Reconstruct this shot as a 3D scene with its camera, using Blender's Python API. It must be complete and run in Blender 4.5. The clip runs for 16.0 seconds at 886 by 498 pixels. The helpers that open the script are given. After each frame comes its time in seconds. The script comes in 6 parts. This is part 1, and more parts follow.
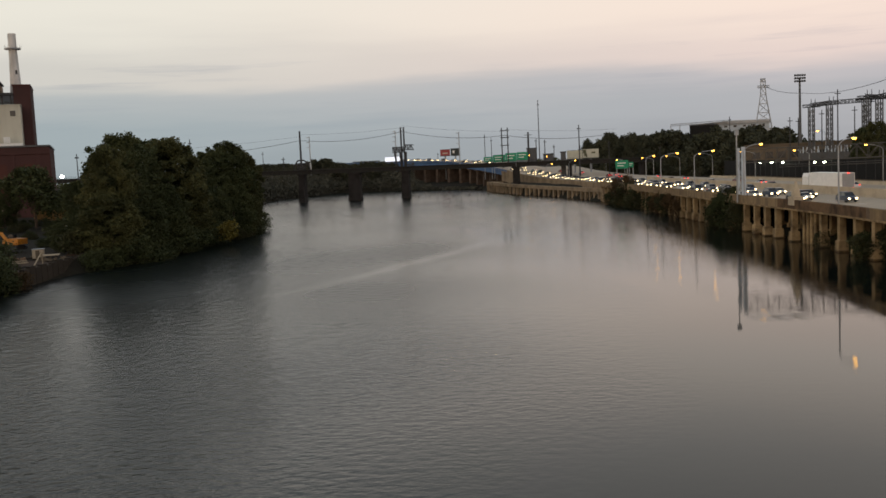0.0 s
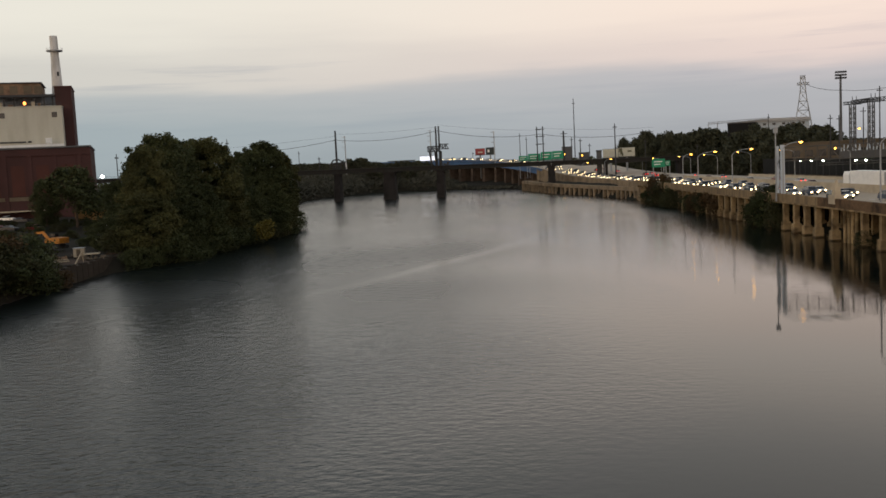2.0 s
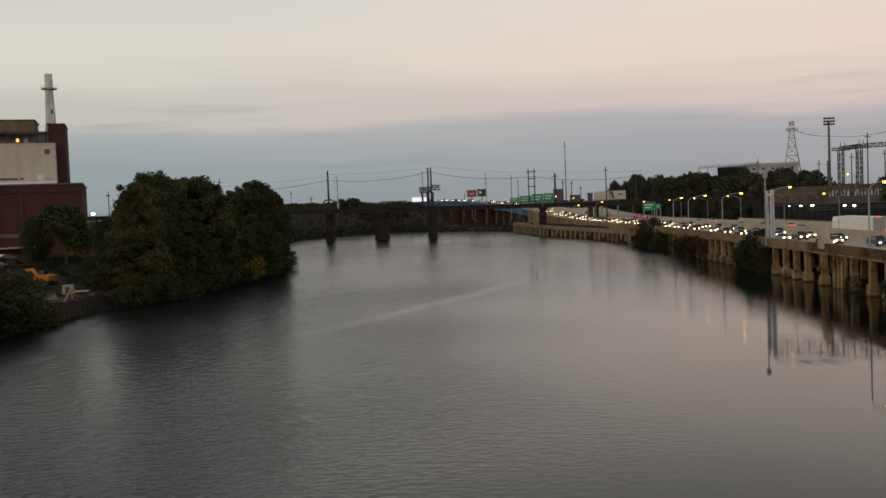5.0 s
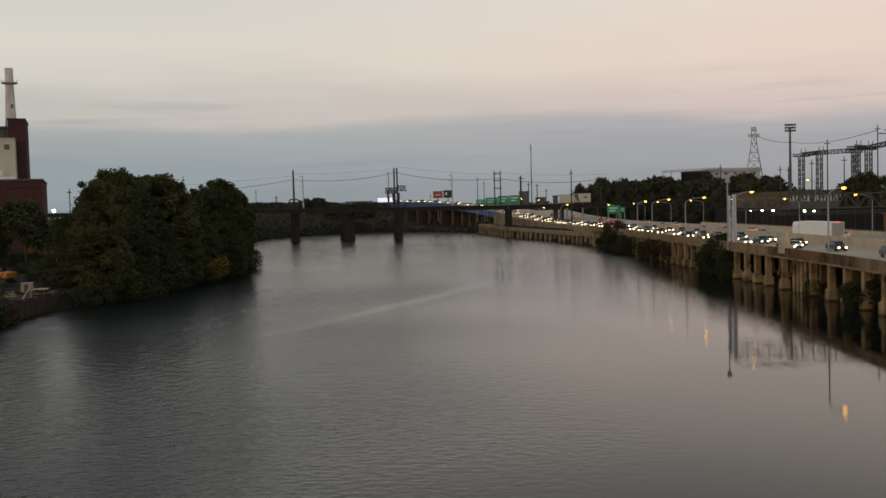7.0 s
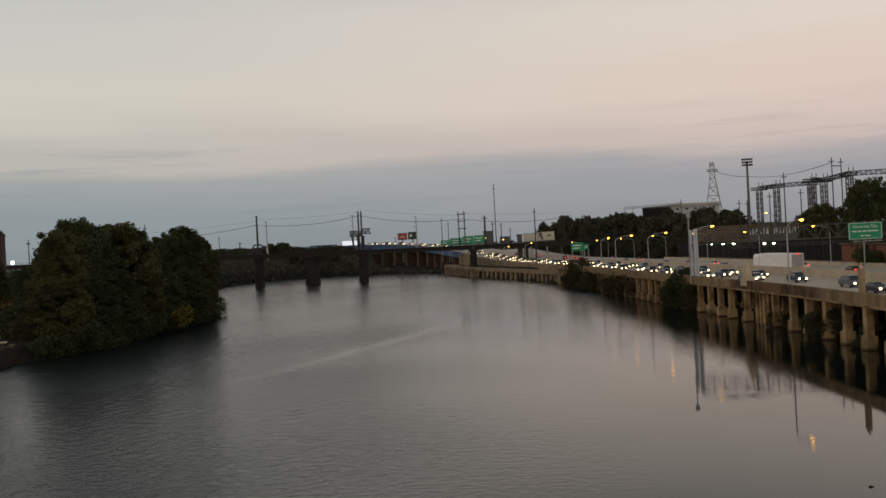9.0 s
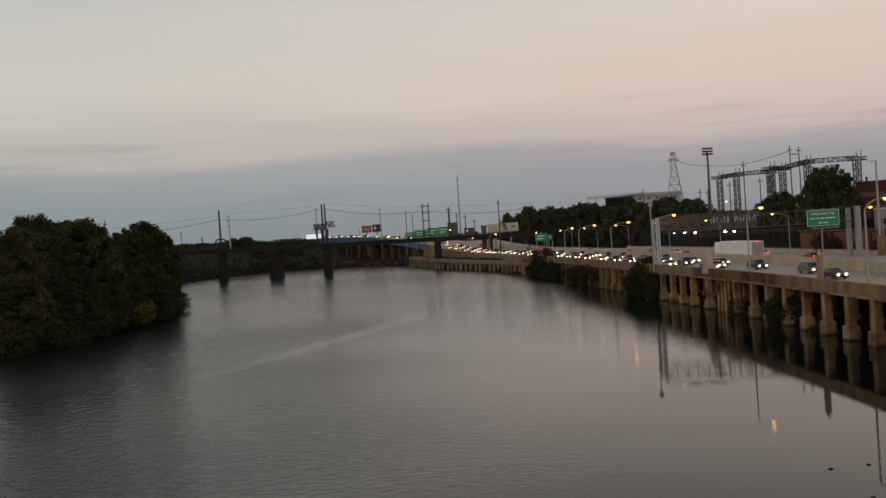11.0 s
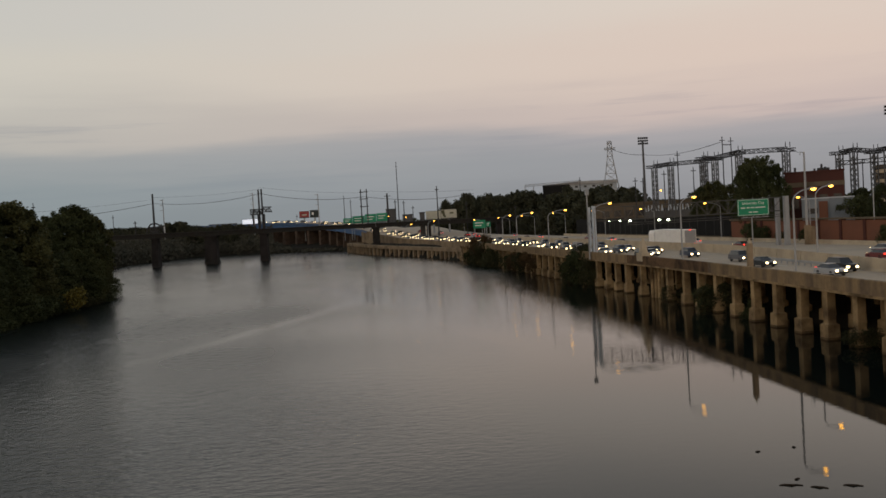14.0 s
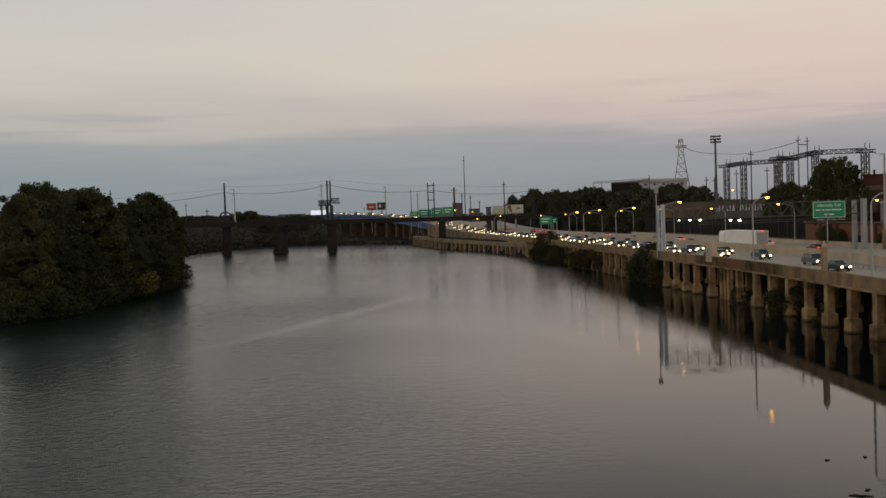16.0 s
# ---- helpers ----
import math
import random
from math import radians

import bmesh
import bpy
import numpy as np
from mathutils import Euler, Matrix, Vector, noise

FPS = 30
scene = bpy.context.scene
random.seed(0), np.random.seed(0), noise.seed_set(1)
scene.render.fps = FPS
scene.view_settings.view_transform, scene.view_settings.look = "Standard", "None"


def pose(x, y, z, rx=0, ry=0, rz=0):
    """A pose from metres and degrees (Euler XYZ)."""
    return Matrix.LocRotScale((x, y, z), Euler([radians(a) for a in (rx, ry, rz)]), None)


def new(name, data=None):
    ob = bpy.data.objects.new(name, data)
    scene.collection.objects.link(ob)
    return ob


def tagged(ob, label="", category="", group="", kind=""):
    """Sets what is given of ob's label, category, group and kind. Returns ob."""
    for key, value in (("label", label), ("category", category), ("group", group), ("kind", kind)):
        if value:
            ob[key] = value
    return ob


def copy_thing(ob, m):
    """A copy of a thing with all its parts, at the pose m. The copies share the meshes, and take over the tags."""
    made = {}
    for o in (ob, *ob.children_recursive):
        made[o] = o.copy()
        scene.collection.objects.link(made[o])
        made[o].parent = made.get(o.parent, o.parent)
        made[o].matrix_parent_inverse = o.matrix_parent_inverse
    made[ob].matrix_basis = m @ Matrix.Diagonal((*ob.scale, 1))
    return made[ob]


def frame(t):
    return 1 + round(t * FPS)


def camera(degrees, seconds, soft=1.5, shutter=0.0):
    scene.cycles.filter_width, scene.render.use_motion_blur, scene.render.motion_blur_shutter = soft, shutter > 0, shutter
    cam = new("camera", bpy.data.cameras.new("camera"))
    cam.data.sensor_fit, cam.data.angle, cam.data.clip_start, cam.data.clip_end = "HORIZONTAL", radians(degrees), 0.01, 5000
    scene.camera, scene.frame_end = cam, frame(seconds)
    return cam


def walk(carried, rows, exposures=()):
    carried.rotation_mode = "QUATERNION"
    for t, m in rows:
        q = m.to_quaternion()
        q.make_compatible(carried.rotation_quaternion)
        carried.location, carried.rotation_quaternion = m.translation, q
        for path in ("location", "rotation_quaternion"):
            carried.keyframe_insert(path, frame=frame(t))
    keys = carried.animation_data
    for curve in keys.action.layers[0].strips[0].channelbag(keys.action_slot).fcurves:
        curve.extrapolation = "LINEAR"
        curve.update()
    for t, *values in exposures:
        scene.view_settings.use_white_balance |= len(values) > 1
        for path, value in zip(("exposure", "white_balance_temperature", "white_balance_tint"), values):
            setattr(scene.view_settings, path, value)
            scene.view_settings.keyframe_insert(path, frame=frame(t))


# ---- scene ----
from collections import namedtuple

# camera: hand-held on a bridge, sixteen metres over the river, turning only
cam = camera(51.0, 16.0, soft=1.6)
walk(cam, [
    (0.0, pose(0, 0, 16, 84.83, 2.66, -0.49)),
    (0.5, pose(0, 0, 16, 83.80, 2.67, 0.04)),
    (1.0, pose(0, 0, 16, 84.07, 2.69, 0.54)),
    (1.5, pose(0, 0, 16, 84.83, 2.55, 0.99)),
    (2.0, pose(0, 0, 16, 84.88, 2.81, 1.66)),
    (2.5, pose(0, 0, 16, 85.10, 3.02, 2.06)),
    (3.0, pose(0, 0, 16, 85.44, 2.53, 2.94)),
    (3.5, pose(0, 0, 16, 85.64, 2.86, 3.10)),
    (4.0, pose(0, 0, 16, 86.63, 2.72, 2.55)),
    (4.5, pose(0, 0, 16, 87.18, 2.25, 1.90)),
    (5.0, pose(0, 0, 16, 87.38, 2.22, 1.15)),
    (7.5, pose(0, 0, 16, 87.37, 1.49, -1.08)),
    (8.0, pose(0, 0, 16, 87.54, 1.60, -1.16)),
    (8.5, pose(0, 0, 16, 88.62, 1.98, -1.88)),
    (9.0, pose(0, 0, 16, 89.83, 3.03, -3.12)),
    (11.5, pose(0, 0, 16, 88.94, 3.70, -5.40)),
    (12.0, pose(0, 0, 16, 88.70, 3.80, -5.24)),
    (12.5, pose(0, 0, 16, 88.65, 3.81, -5.23)),
    (13.0, pose(0, 0, 16, 88.58, 3.74, -5.84)),
    (13.5, pose(0, 0, 16, 88.22, 3.56, -7.61)),
    (14.0, pose(0, 0, 16, 88.13, 3.31, -9.12)),
    (14.5, pose(0, 0, 16, 87.88, 3.39, -9.55)),
    (15.0, pose(0, 0, 16, 87.47, 3.17, -9.07)),
    (15.5, pose(0, 0, 16, 87.68, 2.76, -7.01)),
    (16.0, pose(0, 0, 16, 87.98, 2.00, -5.03)),
], [(0.0, 0.36), (0.8, 0.46), (1.7, 0.38), (3.5, 0.36), (4.2, 0.28), (5.0, 0.12), (7.5, 0.08), (9.0, -0.04), (12.5, -0.11), (16.0, -0.08)])

# ---- world: dusk sky after sunset ----
world = bpy.data.worlds.new("dusk")
scene.world = world
world.use_nodes = True
wn, wl = world.node_tree.nodes, world.node_tree.links
wn.clear()


def wnode(kind, **settings):
    n = wn.new(kind)
    for k, v in settings.items():
        n.inputs[k].default_value = v
    return n


w_out = wn.new("ShaderNodeOutputWorld")
w_bg = wnode("ShaderNodeBackground", Strength=1.0)
w_dir = wn.new("ShaderNodeTexCoord")
w_sep = wn.new("ShaderNodeSeparateXYZ")
wl.new(w_dir.outputs["Generated"], w_sep.inputs[0])
# soft cloud banks bend the bands of the sky
w_map = wn.new("ShaderNodeMapping")
w_map.inputs["Scale"].default_value = (2.2, 2.2, 22)
wl.new(w_dir.outputs["Generated"], w_map.inputs[0])
w_noise = wnode("ShaderNodeTexNoise", Scale=1.3, Detail=4, Roughness=0.5)
wl.new(w_map.outputs[0], w_noise.inputs["Vector"])
w_bend = wn.new("ShaderNodeMath")
w_bend.operation = "MULTIPLY_ADD"
w_bend.inputs[1].default_value = 0.055
wl.new(w_noise.outputs[0], w_bend.inputs[0])
w_off = wn.new("ShaderNodeMath")
w_off.operation = "SUBTRACT"
w_off.inputs[1].default_value = 0.0275
wl.new(w_sep.outputs[2], w_off.inputs[0])
wl.new(w_off.outputs[0], w_bend.inputs[2])


def ramp(stops):
    r = wn.new("ShaderNodeValToRGB")
    r.color_ramp.interpolation = "EASE"
    els = r.color_ramp.elements
    while len(els) < len(stops):
        els.new(0.5)
    for e, (p, c) in zip(els, stops):
        e.position, e.color = p, (*c, 1)
    return r


w_east = ramp([(0.0, (0.247, 0.288, 0.304)), (0.045, (0.282, 0.327, 0.343)), (0.078, (0.35, 0.375, 0.378)), (0.10, (0.50, 0.485, 0.445)), (0.16, (0.64, 0.615, 0.545)),
               (0.225, (0.60, 0.59, 0.55)), (0.31, (0.50, 0.515, 0.51)), (0.5, (0.38, 0.42, 0.45)), (1.0, (0.26, 0.30, 0.36))])
w_west = ramp([(0.0, (0.284, 0.286, 0.300)), (0.05, (0.355, 0.351, 0.366)), (0.074, (0.42, 0.395, 0.405)), (0.097, (0.63, 0.515, 0.475)), (0.15, (0.75, 0.61, 0.53)),
               (0.225, (0.76, 0.665, 0.585)), (0.31, (0.60, 0.56, 0.52)), (0.5, (0.41, 0.43, 0.45)), (1.0, (0.26, 0.30, 0.36))])
# behind the bridge the afterglow of the sun that has set
w_glow = ramp([(0.0, (1.40, 0.96, 0.62)), (0.12, (1.30, 0.98, 0.70)), (0.3, (0.95, 0.82, 0.68)), (0.6, (0.46, 0.47, 0.48)), (1.0, (0.26, 0.30, 0.36))])
for r in (w_east, w_west, w_glow):
    wl.new(w_bend.outputs[0], r.inputs[0])
w_side = wn.new("ShaderNodeMapRange")
w_side.inputs["From Min"].default_value, w_side.inputs["From Max"].default_value = -0.45, 0.55
w_side.interpolation_type = "SMOOTHSTEP"
wl.new(w_sep.outputs[0], w_side.inputs[0])
w_mix = wn.new("ShaderNodeMix")
w_mix.data_type = "RGBA"
wl.new(w_side.outputs[0], w_mix.inputs[0])
wl.new(w_east.outputs[0], w_mix.inputs[6])
wl.new(w_west.outputs[0], w_mix.inputs[7])
w_back = wn.new("ShaderNodeMapRange")
w_back.inputs["From Min"].default_value, w_back.inputs["From Max"].default_value = -0.1, 0.9
w_back.interpolation_type = "SMOOTHSTEP"
w_sun = wn.new("ShaderNodeVectorMath")
w_sun.operation = "DOT_PRODUCT"
w_sun.inputs[1].default_value = (-0.64, -0.77, 0.0)
wl.new(w_dir.outputs["Generated"], w_sun.inputs[0])
wl.new(w_sun.outputs["Value"], w_back.inputs[0])
w_all = wn.new("ShaderNodeMix")
w_all.data_type = "RGBA"
wl.new(w_back.outputs[0], w_all.inputs[0])
wl.new(w_mix.outputs[2], w_all.inputs[6])
wl.new(w_glow.outputs[0], w_all.inputs[7])
# thin grey streaks of cloud low in the sky
w_map2 = wn.new("ShaderNodeMapping")
w_map2.inputs["Scale"].default_value = (3.0, 3.0, 60)
wl.new(w_dir.outputs["Generated"], w_map2.inputs[0])
w_noise2 = wnode("ShaderNodeTexNoise", Scale=1.5, Detail=5, Roughness=0.6)
wl.new(w_map2.outputs[0], w_noise2.inputs["Vector"])
w_str = wnode("ShaderNodeMapRange")
w_str.inputs["From Min"].default_value, w_str.inputs["From Max"].default_value = 0.54, 0.78
wl.new(w_noise2.outputs[0], w_str.inputs[0])
w_band = ramp([(0.0, (0.1, 0.1, 0.1)), (0.07, (0.3, 0.3, 0.3)), (0.105, (1, 1, 1)), (0.13, (0.2, 0.2, 0.2)), (0.15, (0, 0, 0))])
wl.new(w_sep.outputs[2], w_band.inputs[0])
w_amt = wn.new("ShaderNodeMath")
w_amt.operation = "MULTIPLY"
wl.new(w_str.outputs[0], w_amt.inputs[0])
wl.new(w_band.outputs[0], w_amt.inputs[1])
w_cloud = wn.new("ShaderNodeMix")
w_cloud.data_type, w_cloud.blend_type = "RGBA", "MULTIPLY"
w_cloud.inputs[7].default_value = (0.72, 0.76, 0.84, 1)
wl.new(w_amt.outputs[0], w_cloud.inputs[0])
wl.new(w_all.outputs[2], w_cloud.inputs[6])
wl.new(w_cloud.outputs[2], w_bg.inputs[0])
wl.new(w_bg.outputs[0], w_out.inputs[0])

# ---- materials ----


def mat(name, color, rough=0.8, metal=0.0, grain=6.0, amount=0.25, stain=0.25, stain_size=0.25, stain_color=None, bump=0.2, per_object=0.0,
        streak=False):
    m = bpy.data.materials.new(name)
    m.use_nodes = True
    n, l = m.node_tree.nodes, m.node_tree.links
    b = n["Principled BSDF"]
    b.inputs["Roughness"].default_value, b.inputs["Metallic"].default_value = rough, metal
    if rough >= 0.85:
        b.inputs["Specular IOR Level"].default_value = 0.12
    geo = n.new("ShaderNodeNewGeometry")
    fine = n.new("ShaderNodeTexNoise")
    fine.inputs["Scale"].default_value, fine.inputs["Detail"].default_value = grain, 4
    wide = n.new("ShaderNodeTexNoise")
    wide.inputs["Scale"].default_value, wide.inputs["Detail"].default_value = stain_size, 6
    l.new(geo.outputs["Position"], fine.inputs["Vector"])
    if streak:
        mp = n.new("ShaderNodeMapping")
        mp.inputs["Scale"].default_value = (3.2, 3.2, 0.6)
        l.new(geo.outputs["Position"], mp.inputs[0])
        l.new(mp.outputs[0], wide.inputs["Vector"])
    else:
        l.new(geo.outputs["Position"], wide.inputs["Vector"])
    dark = stain_color or tuple(c * 0.45 for c in color)
    m1 = n.new("ShaderNodeMix")
    m1.data_type = "RGBA"
    m1.inputs[6].default_value, m1.inputs[7].default_value = (*color, 1), (*dark, 1)
    r1 = n.new("ShaderNodeMapRange")
    r1.inputs["From Min"].default_value, r1.inputs["From Max"].default_value = 0.42, 0.68
    r1.inputs["To Max"].default_value = stain
    l.new(wide.outputs[0], r1.inputs[0])
    l.new(r1.outputs[0], m1.inputs[0])
    m2 = n.new("ShaderNodeMix")
    m2.data_type, m2.blend_type = "RGBA", "MULTIPLY"
    m2.inputs[0].default_value = 1.0
    r2 = n.new("ShaderNodeMapRange")
    r2.inputs["To Min"].default_value, r2.inputs["To Max"].default_value = 1 - amount, 1 + amount
    l.new(fine.outputs[0], r2.inputs[0])
    l.new(m1.outputs[2], m2.inputs[6])
    l.new(r2.outputs[0], m2.inputs[7])
    last = m2.outputs[2]
    if per_object:
        info = n.new("ShaderNodeObjectInfo")
        r3 = n.new("ShaderNodeMapRange")
        r3.inputs["To Min"].default_value, r3.inputs["To Max"].default_value = 1 - per_object, 1 + per_object
        l.new(info.outputs["Random"], r3.inputs[0])
        m3 = n.new("ShaderNodeMix")
        m3.data_type, m3.blend_type = "RGBA", "MULTIPLY"
        m3.inputs[0].default_value = 1.0
        l.new(last, m3.inputs[6])
        l.new(r3.outputs[0], m3.inputs[7])
        last = m3.outputs[2]
    l.new(last, b.inputs["Base Color"])
    if bump:
        bp = n.new("ShaderNodeBump")
        bp.inputs["Strength"].default_value = bump
        bp.inputs["Distance"].default_value = 0.05
        l.new(fine.outputs[0], bp.inputs["Height"])
        l.new(bp.outputs[0], b.inputs["Normal"])
    return m


def leaf_mat(name, dark, light):
    m = bpy.data.materials.new(name)
    m.use_nodes = True
    n, l = m.node_tree.nodes, m.node_tree.links
    b = n["Principled BSDF"]
    b.inputs["Roughness"].default_value = 0.75
    b.inputs["Specular IOR Level"].default_value = 0.15
    geo = n.new("ShaderNodeNewGeometry")
    noise_ = n.new("ShaderNodeTexNoise")
    noise_.inputs["Scale"].default_value, noise_.inputs["Detail"].default_value = 0.13, 4
    l.new(geo.outputs["Position"], noise_.inputs["Vector"])
    add = n.new("ShaderNodeMath")
    add.operation = "MULTIPLY_ADD"
    add.inputs[1].default_value = 0.24
    sub = n.new("ShaderNodeMath")
    sub.operation = "SUBTRACT"
    sub.inputs[1].default_value = 0.62
    gain = n.new("ShaderNodeMath")
    gain.operation = "MULTIPLY"
    gain.inputs[1].default_value = 1.75
    l.new(noise_.outputs[0], gain.inputs[0])
    l.new(gain.outputs[0], sub.inputs[0])
    l.new(geo.outputs["Random Per Island"], add.inputs[0])
    l.new(sub.outputs[0], add.inputs[2])
    mx = n.new("ShaderNodeMix")
    mx.data_type = "RGBA"
    mx.inputs[6].default_value, mx.inputs[7].default_value = (*dark, 1), (*light, 1)
    l.new(add.outputs[0], mx.inputs[0])
    l.new(mx.outputs[2], b.inputs["Base Color"])
    return m


def glow(name, color, strength):
    m = bpy.data.materials.new(name)
    m.use_nodes = True
    b = m.node_tree.nodes["Principled BSDF"]
    b.inputs["Base Color"].default_value = (*color, 1)
    b.inputs["Emission Color"].default_value = (*color, 1)
    b.inputs["Emission Strength"].default_value = strength
    return m


def plain(name, color, rough=0.5, metal=0.0):
    return mat(name, color, rough, metal, grain=3.0, amount=0.1, stain=0.15, stain_size=0.8, bump=0.0)


M_CONC = mat("weathered_concrete", (0.33, 0.235, 0.125), 0.9, grain=2.2, amount=0.25, stain=0.95, stain_size=0.45, stain_color=(0.09, 0.062, 0.036), bump=0.3, per_object=0.16)
M_WALL = mat("river_wall_concrete", (0.30, 0.225, 0.145), 0.9, grain=1.5, amount=0.2, stain=0.7, stain_size=0.2, stain_color=(0.10, 0.08, 0.055), per_object=0.15)
M_SUBST = mat("grey_substation_steel", (0.10, 0.102, 0.105), 0.7, 0.2, grain=2, amount=0.15)
M_CONC_STREAK = mat("streaked_concrete", (0.25, 0.178, 0.10), 0.9, grain=1.8, amount=0.3, stain=0.85, stain_size=0.2, stain_color=(0.12, 0.09, 0.065), bump=0.3, streak=True, per_object=0.1)
M_DIRTY = mat("sooty_concrete", (0.15, 0.095, 0.055), 0.95, grain=2.0, amount=0.35, stain=1.0, stain_size=0.4, stain_color=(0.04, 0.028, 0.02))
M_WET = mat("wet_tide_line_concrete", (0.12, 0.078, 0.04), 0.9, grain=2.0, amount=0.3, stain=0.7, stain_size=0.8, stain_color=(0.03, 0.03, 0.018))
M_DIRT = mat("bare_brown_earth", (0.075, 0.05, 0.036), 0.95, grain=1.2, amount=0.35, stain=0.8, stain_size=0.3, stain_color=(0.05, 0.036, 0.026), bump=0.6)
M_PALE = mat("pale_concrete", (0.46, 0.385, 0.28), 0.85, grain=2.0, amount=0.12, stain=0.5, stain_size=0.3, stain_color=(0.26, 0.22, 0.17))
M_ROAD = mat("concrete_pavement", (0.38, 0.31, 0.225), 0.8, grain=1.5, amount=0.12, stain=0.5, stain_size=0.12, stain_color=(0.27, 0.235, 0.19), bump=0.1)
M_PAINT = plain("road_paint", (0.6, 0.6, 0.56), 0.7)
M_GROUND = mat("scrub_ground", (0.020, 0.016, 0.011), 0.95, grain=0.8, amount=0.4, stain=0.8, stain_size=0.06, stain_color=(0.011, 0.014, 0.008), bump=0.6)
M_BRICK = mat("red_brick", (0.072, 0.036, 0.034), 0.9, grain=5, amount=0.2, stain=0.6, stain_size=0.1, stain_color=(0.046, 0.027, 0.025), per_object=0.08)
M_BRICK_D = mat("dark_brick", (0.085, 0.036, 0.03), 0.9, grain=5, amount=0.25, stain=0.6, stain_size=0.15, stain_color=(0.06, 0.03, 0.025))
M_BRICK_O = mat("orange_brick", (0.19, 0.085, 0.055), 0.9, grain=5, amount=0.2, stain=0.5, stain_size=0.15, stain_color=(0.13, 0.07, 0.05))
M_CREAM = mat("cream_cladding", (0.50, 0.48, 0.40), 0.7, grain=2.5, amount=0.07, stain=0.4, stain_size=0.12, stain_color=(0.33, 0.29, 0.22), streak=True)
M_RUST = mat("rusted_steel", (0.24, 0.155, 0.10), 0.85, grain=2, amount=0.4, stain=0.8, stain_size=0.3, stain_color=(0.07, 0.045, 0.035))
M_CHIM = mat("chimney_paint", (0.62, 0.60, 0.57), 0.7, grain=2, amount=0.1, stain=0.5, stain_size=0.2, stain_color=(0.22, 0.19, 0.17), streak=True)
M_TRUSS = mat("weathered_truss_steel", (0.085, 0.08, 0.072), 0.7, 0.2, grain=2, amount=0.2, stain=0.4)
M_STEEL = mat("dark_steel", (0.045, 0.045, 0.048), 0.7, 0.3, grain=3, amount=0.2)
M_GALV = mat("galvanised_steel", (0.36, 0.37, 0.38), 0.55, 0.5, grain=2, amount=0.12, stain=0.3)
M_GREYP = mat("grey_painted_steel", (0.52, 0.58, 0.64), 0.6, 0.1, grain=2, amount=0.1, stain=0.3, stain_size=0.5)
M_GIRDER = mat("weathered_girder_steel", (0.032, 0.032, 0.031), 0.9, 0.0, grain=1, amount=0.3, stain=0.6, stain_size=0.3, stain_color=(0.032, 0.027, 0.022))
M_BLACKST = mat("black_girder_steel", (0.016, 0.016, 0.016), 0.9, 0.0, grain=1, amount=0.3)
M_BLUE = mat("blue_girder_paint", (0.04, 0.12, 0.28), 0.6, 0.0, grain=1, amount=0.2, stain=0.4, stain_color=(0.02, 0.04, 0.09))
M_MASON = mat("brown_masonry", (0.10, 0.072, 0.055), 0.95, grain=1.2, amount=0.3, stain=0.8, stain_size=0.3)
M_STONE = mat("pier_stone_and_gap_shade", (0.030, 0.027, 0.026), 0.95, grain=1.2, amount=0.3, stain=0.8, stain_size=0.3)
M_TIMBER = mat("old_timber", (0.045, 0.036, 0.028), 0.95, grain=2, amount=0.3)
M_BARK = mat("bark", (0.09, 0.07, 0.055), 0.95, grain=3, amount=0.3)
M_LEAF_A = leaf_mat("dark_foliage", (0.028, 0.036, 0.014), (0.090, 0.099, 0.040))
M_LEAF_B = leaf_mat("olive_foliage", (0.034, 0.038, 0.014), (0.108, 0.105, 0.038))
M_LEAF_C = leaf_mat("deep_foliage", (0.024, 0.032, 0.012), (0.074, 0.083, 0.034))
# lighter and greyer leaves: the haze of distance is put into their colour
M_LEAF_D = leaf_mat("hazy_shore_foliage", (0.044, 0.046, 0.036), (0.104, 0.100, 0.076))
M_LEAF_H = leaf_mat("hill_foliage", (0.027, 0.031, 0.019), (0.078, 0.078, 0.045))
M_LEAF_S = leaf_mat("scrub_foliage", (0.020, 0.022, 0.009), (0.058, 0.056, 0.022))
M_LEAF_Y = leaf_mat("yellowing_foliage", (0.06, 0.055, 0.015), (0.20, 0.16, 0.03))
M_LEAF_R = leaf_mat("rusty_foliage", (0.042, 0.029, 0.014), (0.105, 0.064, 0.028))
M_SIGN = plain("green_sign_face", (0.0, 0.24, 0.12), 0.5)
M_WHITE = plain("white_paint", (0.72, 0.72, 0.70), 0.5)
M_LETTER = plain("sign_letters", (0.75, 0.78, 0.75), 0.5)
M_TRAILER = plain("white_trailer_skin", (0.86, 0.84, 0.80), 0.5)
M_YELLOW = mat("yellow_machine_paint", (0.50, 0.19, 0.015), 0.6, grain=2, amount=0.25, stain=0.7, stain_size=0.9, stain_color=(0.12, 0.05, 0.015))
M_RUBBER = plain("rubber", (0.02, 0.02, 0.02), 0.8)
M_GLASS = mat("dark_car_glass", (0.015, 0.017, 0.02), 0.08, 0.0, amount=0.05, stain=0.0, bump=0.0)
M_WINDOW = mat("dark_window_glass", (0.03, 0.032, 0.035), 0.15, 0.0, amount=0.2, stain=0.3, bump=0.0)
M_GREYBOX = mat("blue_grey_cladding", (0.20, 0.23, 0.26), 0.7, grain=2, amount=0.1, stain=0.3)
M_TAN = mat("tan_masonry", (0.15, 0.12, 0.085), 0.9, grain=2, amount=0.2, stain=0.6, stain_size=0.2)
M_WBLDG = mat("white_far_cladding", (0.38, 0.43, 0.48), 0.7, grain=0.5, amount=0.1)
M_SODIUM = glow("sodium_lamp", (1.0, 0.46, 0.05), 9.0)
